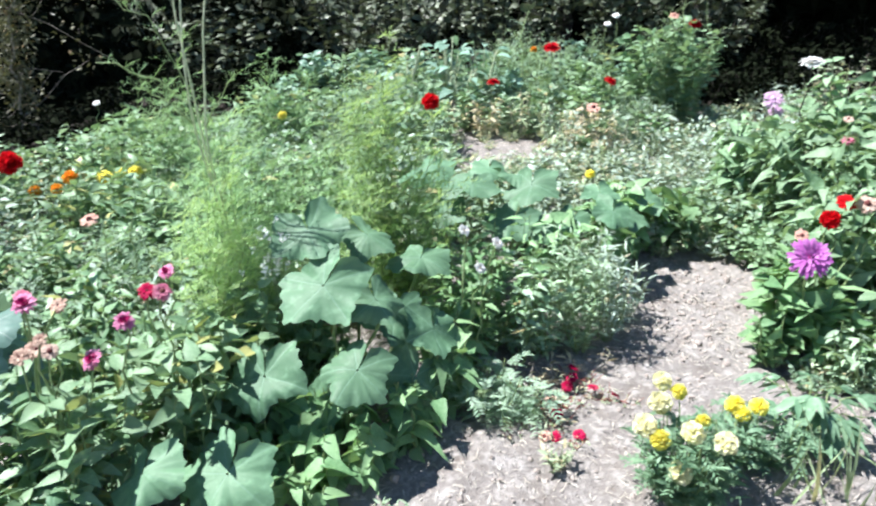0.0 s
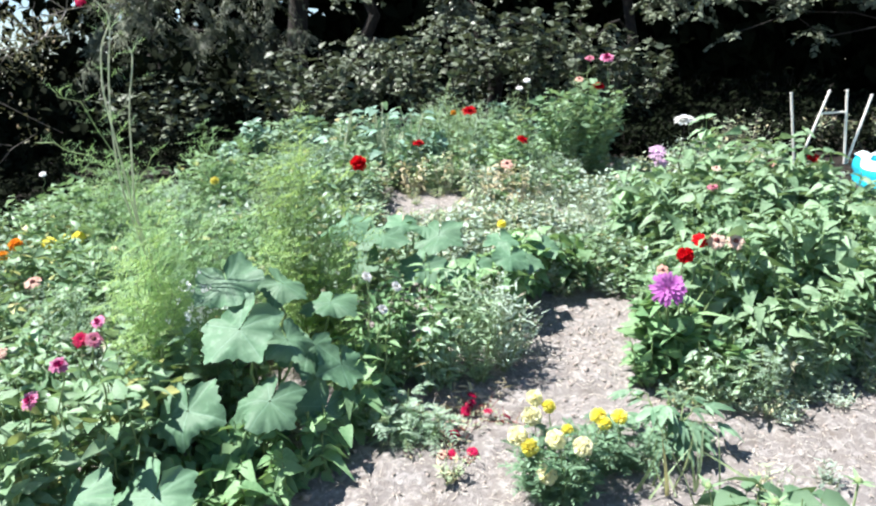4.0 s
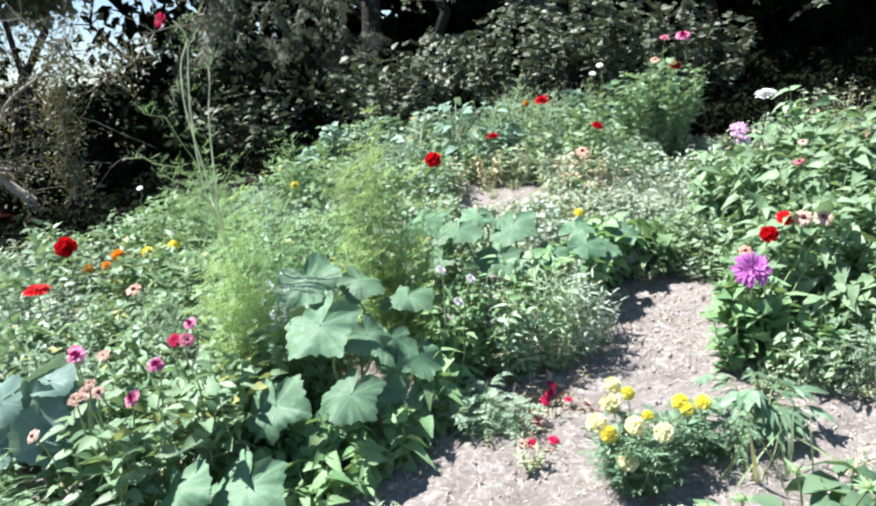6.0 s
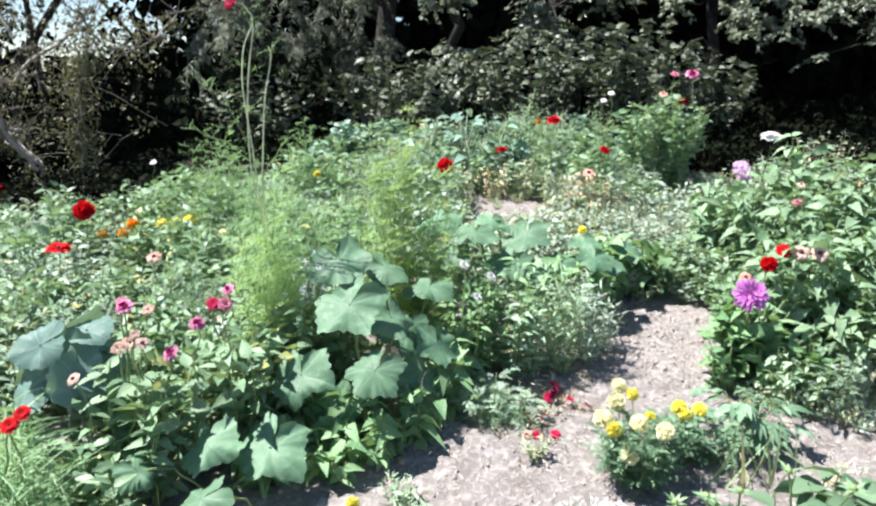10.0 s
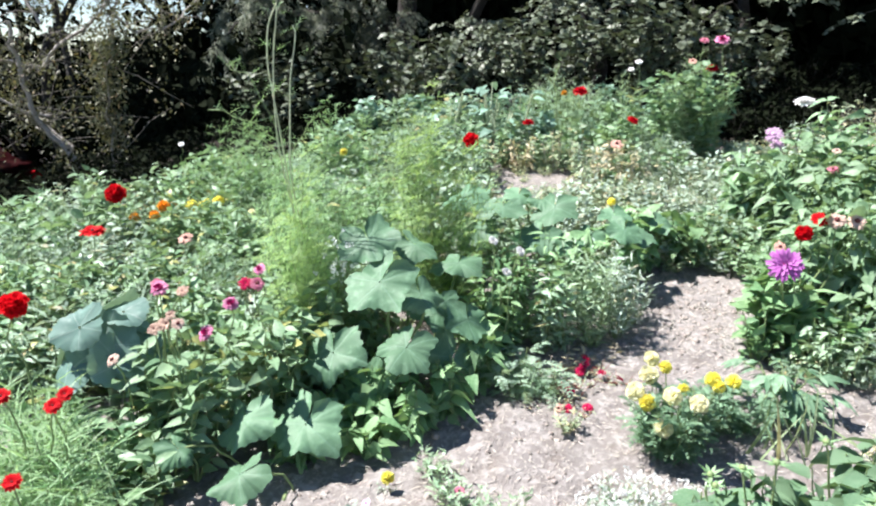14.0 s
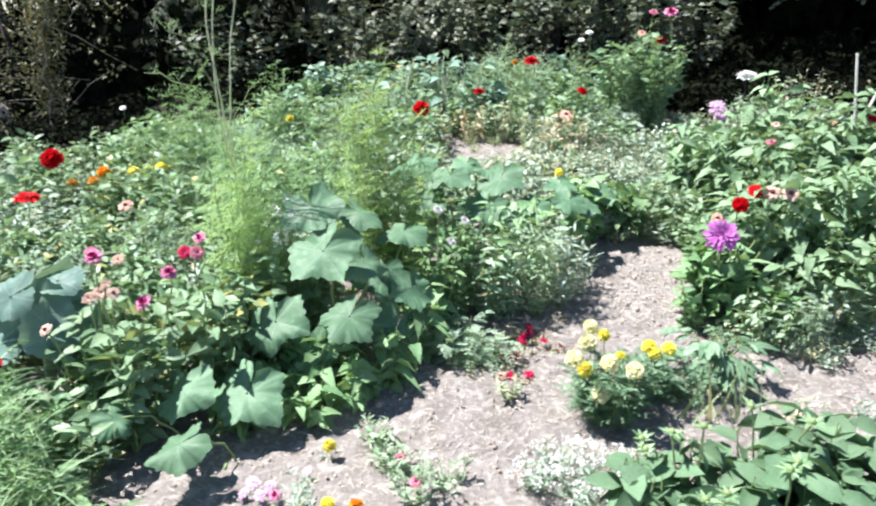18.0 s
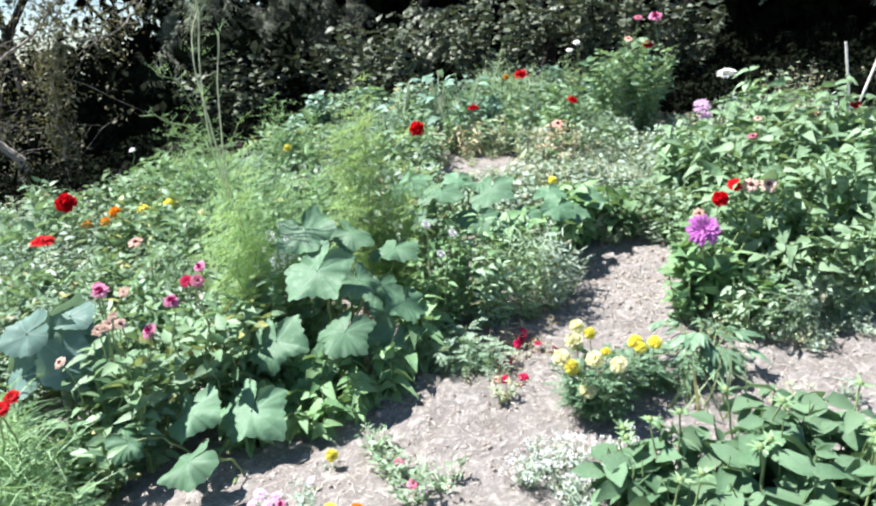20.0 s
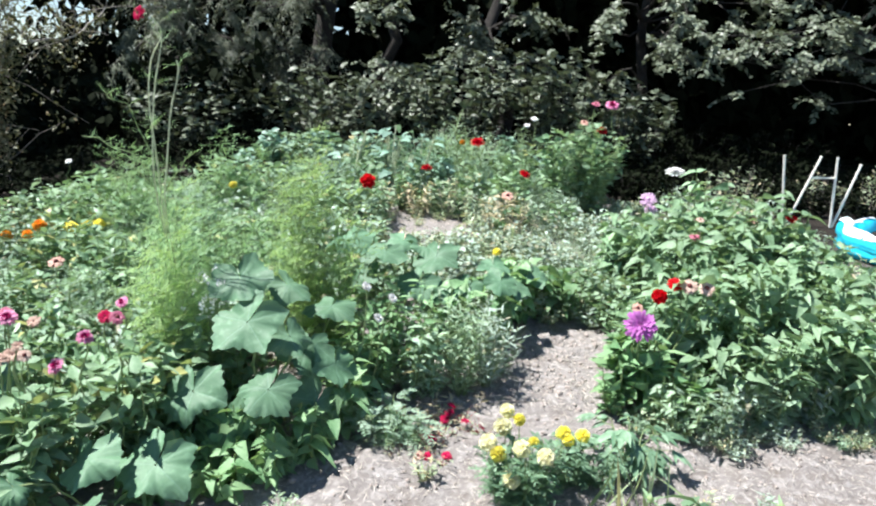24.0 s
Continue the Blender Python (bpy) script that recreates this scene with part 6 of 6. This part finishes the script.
    sow(low[1:2], 12, -0.05, 0.75, 4.05, 4.75, 0.12, 0.35, 0.65)
    sow(herb, 12, -0.2, 0.4, 2.95, 3.7, 0.16, 0.7, 0.95)
    # near-black weeds sown thickly to hide sunlit ground where shade belongs
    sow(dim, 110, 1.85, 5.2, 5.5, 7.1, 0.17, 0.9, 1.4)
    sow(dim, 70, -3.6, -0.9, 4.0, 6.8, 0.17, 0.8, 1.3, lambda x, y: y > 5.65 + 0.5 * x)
    sow(low[:1], 34, 2.3, 3.2, 4.3, 5.6, 0.12, 0.8, 1.3)
    sow(low, 30, 1.7, 3.1, 3.6, 5.2, 0.16, 0.9, 1.4)
    sow(low + herb[2:3], 40, 1.15, 2.2, 4.3, 5.3, 0.12, 0.8, 1.2)
    for p in herb + low + rose + feather + dim:
        for o in list(p.children) + [p]:
            bpy.data.objects.remove(o, do_unlink=True)


build_beds()


# ---- blooms that stand over the beds ----
def build_bed_blooms():
    r = np.random.default_rng(97)

    def single(kind, at, size, label, face=(0, -0.5, 0.8), foliage=True):
        x, y, z = at
        h = z - ground_z(x, y + 0.04)
        ob = leafy_plant("zinnia", x, y + 0.04, label, "zinnia", r, max(0.1, h - 0.08), 0.07, 4, 0.05, (0.04, 0.07), M_ZINNIA, "ovate", 0.45, thick=0.003)
        bloom(kind, at, size, face, ob)
        stalk(ob, at, r=r, thick=0.003)

    single("ball", (-0.06, 4.3, 0.70), 0.050, "zinnia with a bright red double bloom")
    single("red", (0.68, 4.6, 0.99), 0.052, "tall zinnia with a bright red double bloom", (0, -0.25, 0.9))
    single("red", (0.34, 4.8, 0.77), 0.042, "zinnia with a red bloom seen edge-on", (0, -0.2, 1))
    single("red", (1.00, 4.4, 0.81), 0.040, "zinnia with a small red bloom", (0.4, -0.3, 0.8))
    single("salmon", (0.87, 4.2, 0.68), 0.040, "zinnia with a faded salmon bloom")
    single("white", (1.10, 4.8, 1.18), 0.024, "slender plant with a small white bloom")
    single("white", (1.05, 4.8, 1.13), 0.022, "slender plant with a small white bloom")
    single("ball", (-2.04, 3.4, 0.51), 0.054, "zinnia with a large scarlet-red double bloom", (0.1, -0.6, 0.7))
    single("scarlet", (-1.86, 2.8, 0.43), 0.056, "zinnia with a flat scarlet bloom", (0.1, -0.15, 1))
    single("magenta", (1.67, 4.85, 1.32), 0.048, "tall zinnia with a magenta bloom")
    single("pink", (1.55, 4.85, 1.32), 0.030, "tall zinnia with a faded pink bloom")
    single("salmon", (1.48, 4.85, 1.18), 0.030, "tall zinnia with a faded salmon bloom")
    single("red", (1.62, 4.85, 1.13), 0.038, "tall zinnia with a small red bloom")
    single("salmon", (-1.40, 2.8, 0.40), 0.034, "zinnia with a faded peach bloom")
    single("orange", (0.58, 4.7, 0.98), 0.020, "zinnia with an orange bloom")
    single("white", (-2.15, 4.6, 0.66), 0.022, "slender plant with one small pale bloom")
    for kind, at, size in (("orange", (-2.0, 3.5, 0.35), 0.030), ("orange", (-1.84, 3.55, 0.41), 0.036), ("yellow", (-1.67, 3.55, 0.41), 0.038), ("yellow", (-1.62, 3.62, 0.42), 0.028), ("yellow", (-1.49, 3.5, 0.45), 0.032),
                           ("orange", (-1.80, 3.34, 0.40), 0.028), ("yellow", (-0.70, 3.25, 0.755), 0.020), ("yellow", (0.75, 3.6, 0.42), 0.024), ("lemon", (-1.2, 3.2, 0.44), 0.022)):
        x, y, z = at
        ob = feathery_plant("marigold_plant", x, y + 0.03, "marigold with a single double bloom among the bedding", "marigold", r, max(0.12, z - ground_z(x, y) - 0.03), 0.07, 5, M_FEATHER_B, 0.03, 0.05, 0.0025, group="bed marigolds", fine=2)
        bloom(kind, at, size, (0, -0.5, 0.8), ob)


build_bed_blooms()


# ---- paddling pool, white frame and the car below the shrub ----
def build_pool():
    r = np.random.default_rng(101)
    x, y = 4.36, 4.35
    ob = thing("paddling_pool", x, y, "turquoise round paddling pool with a pale rim", "paddling pool")
    R, n = 0.95, 96
    a = np.linspace(0, 2 * np.pi, n, endpoint=False)

    def slack(t):
        """How far the soft wall sags (height) and bulges (radius) at an angle."""
        return 0.98 + 0.10 * math.sin(5 * t + 0.6) + 0.07 * math.sin(9 * t + 2.0) + 0.04 * math.sin(17 * t), 0.025 * math.sin(7 * t + 1.0) + 0.018 * math.sin(13 * t + 0.4)

    def lathe(prof):
        """Sagging ring from a profile of radius and height."""
        V = []
        for q, h in prof:
            for t in a:
                k, d = slack(t)
                crease = 0.014 * math.sin(23 * t + 9 * h) * min(1.0, h / 0.1)
                V.append(((q + (d + crease) * (q > 0.5)) * math.cos(t), (q + (d + crease) * (q > 0.5)) * math.sin(t), 0.66 * h * k))
        j = np.arange(n)
        return np.array(V), np.concatenate([np.stack([i * n + j, i * n + (j + 1) % n, (i + 1) * n + (j + 1) % n, (i + 1) * n + j], -1) for i in range(len(prof) - 1)])

    Geo().add(*lathe([(R - 0.05, 0.0), (R, 0.05), (R + 0.012, 0.10), (R - 0.012, 0.15), (R + 0.014, 0.20), (R + 0.006, 0.25), (R - 0.01, 0.29), (R - 0.05, 0.33), (R - 0.09, 0.31), (R - 0.12, 0.20), (R - 0.14, 0.08)])).part("wall", M_POOL, ob)
    Geo().add(*lathe([(R - 0.14, 0.085), (0.5, 0.05), (0.02, 0.05)])).part("pool_floor", M_POOLWHITE, ob, "pale pool floor")
    V, F = [], []
    for k, t in enumerate(np.linspace(0, 2 * np.pi, 193)):
        s, d = slack(t)
        hang = 0.025 + 0.03 * math.sin(4 * t + 0.5) + 0.035 * math.sin(11 * t)
        for q, h in ((R - 0.066, 0.332), (R - 0.05, 0.342), (R - 0.026, 0.325), (R - 0.002 + 0.16 * max(0.0, hang - 0.03), 0.315 - max(0.008, hang))):
            c = 0.014 * math.sin(23 * t + 9 * h)
            V.append(((q + d + c) * math.cos(t), (q + d + c) * math.sin(t), 0.66 * h * s + 0.003))
        if k:
            F += [(4 * k - 4 + m, 4 * k + m, 4 * k + m + 1, 4 * k - 3 + m) for m in range(3)]
    Geo().add(np.array(V), np.array(F)).part("rim", M_POOLWHITE, ob, "pale sagging rim band")
    ob = thing("white_tube_frame", 3.55, 5.5, "frame of slanting white tubes standing behind the pool", "tube frame")
    for p, q in (((3.29, 5.2, 0.44), (3.21, 5.2, 1.03)), ((3.30, 5.2, 0.44), (3.51, 5.2, 1.04)), ((3.69, 5.2, 0.44), (3.65, 5.2, 1.04)), ((3.69, 5.2, 0.44), (3.85, 5.2, 1.00))):
        p, q = (np.array(v) - np.array(ob.location) for v in (p, q))
        line = np.linspace(p, q, 5)
        tubeob = Geo().add(*tube(line, (0.0095, 0.0095), 10)).part("tube", M_STAKE, ob)
        Geo().add(*tube([q, q + (q - p) * 0.02], (0.012, 0.0095), 10)).part("end_cap", M_STAKE, tubeob)
    p, q = (np.array(v) - np.array(ob.location) for v in ((3.46, 5.2, 0.875), (3.67, 5.2, 0.885)))
    Geo().add(*tube(np.linspace(p, q, 3), (0.007, 0.007), 8)).part("crossbar", M_STAKE, ob)


def build_scrub():
    """Dry scrub at the dark edge behind the pool."""
    r = np.random.default_rng(103)
    for x, y, h in ((3.85, 5.75, 0.36), (4.15, 5.6, 0.40), (4.5, 5.75, 0.46), (4.85, 5.6, 0.42), (5.2, 5.8, 0.48), (5.6, 5.7, 0.42), (3.05, 5.5, 0.42), (2.75, 5.35, 0.40)):
        leafy_plant("dry_scrub", x, y, "low half-dry scrub at the edge of the trees", "scrub", r, h, 0.24, 18, 0.045, (0.018, 0.042), M_WEED, "small", 0.5, "dry scrub", stem_mat=M_TWIG)


build_pool()
build_scrub()


def build_car():
    """Parked car, half hidden below the shrub."""
    x, y = -10.5, 12.0
    ob = thing("car", x, y, "dark red parked car half hidden behind the shrub", "car")
    prof = [(-1.95, 0.30), (-2.0, 0.62), (-1.92, 0.86), (-1.05, 0.95), (-0.35, 1.42), (0.95, 1.46), (1.55, 1.02), (1.92, 0.96), (2.0, 0.55), (1.95, 0.30)]

    def slab(points, half, bevel, name, mat, parent, label=""):
        bm = bmesh.new()
        vs = [bm.verts.new((px, -half, pz)) for px, pz in points]
        f = bm.faces.new(vs)
        ext = bmesh.ops.extrude_face_region(bm, geom=[f])
        bmesh.ops.translate(bm, vec=(0, 2 * half, 0), verts=[v for v in ext["geom"] if isinstance(v, bmesh.types.BMVert)])
        bmesh.ops.recalc_face_normals(bm, faces=bm.faces)
        bmesh.ops.bevel(bm, geom=list(bm.edges), offset=bevel, segments=2, affect="EDGES", profile=0.5)
        me = bpy.data.meshes.new(name)
        bm.to_mesh(me)
        bm.free()
        me.materials.append(mat)
        o = new(name, me)
        o.parent = parent
        return tagged(o, label)

    slab(prof, 0.84, 0.05, "body", M_CARRED, ob)
    slab([(-0.95, 0.98), (-0.33, 1.36), (0.88, 1.39), (1.40, 1.02)], 0.855, 0.01, "side_windows", M_CARGLASS, ob)
    for side in (-0.66, 0.66):
        slab([(1.93, 0.66), (1.93, 0.82), (2.02, 0.82), (2.02, 0.66)], 0.14, 0.02, "tail_light", M_RED, ob).location.y = side
    for wx in (-1.25, 1.2):
        for side in (-0.80, 0.80):
            t = np.linspace(0, 2 * np.pi, 25)
            ring = np.stack([wx + 0.25 * np.cos(t), np.full(25, side), 0.31 + 0.25 * np.sin(t)], -1)
            wheel = Geo().add(*tube(ring, (0.075, 0.075), 10)).part("wheel", M_CARDARK, ob)
            V, F = dome(0.19, 0.2, None, 3, 16)
            rim = Geo().add(V[:, [0, 2, 1]] * (1, math.copysign(1, side), 1) + (wx, side, 0.31), F).part("rim", M_STAKE, wheel)


build_car()
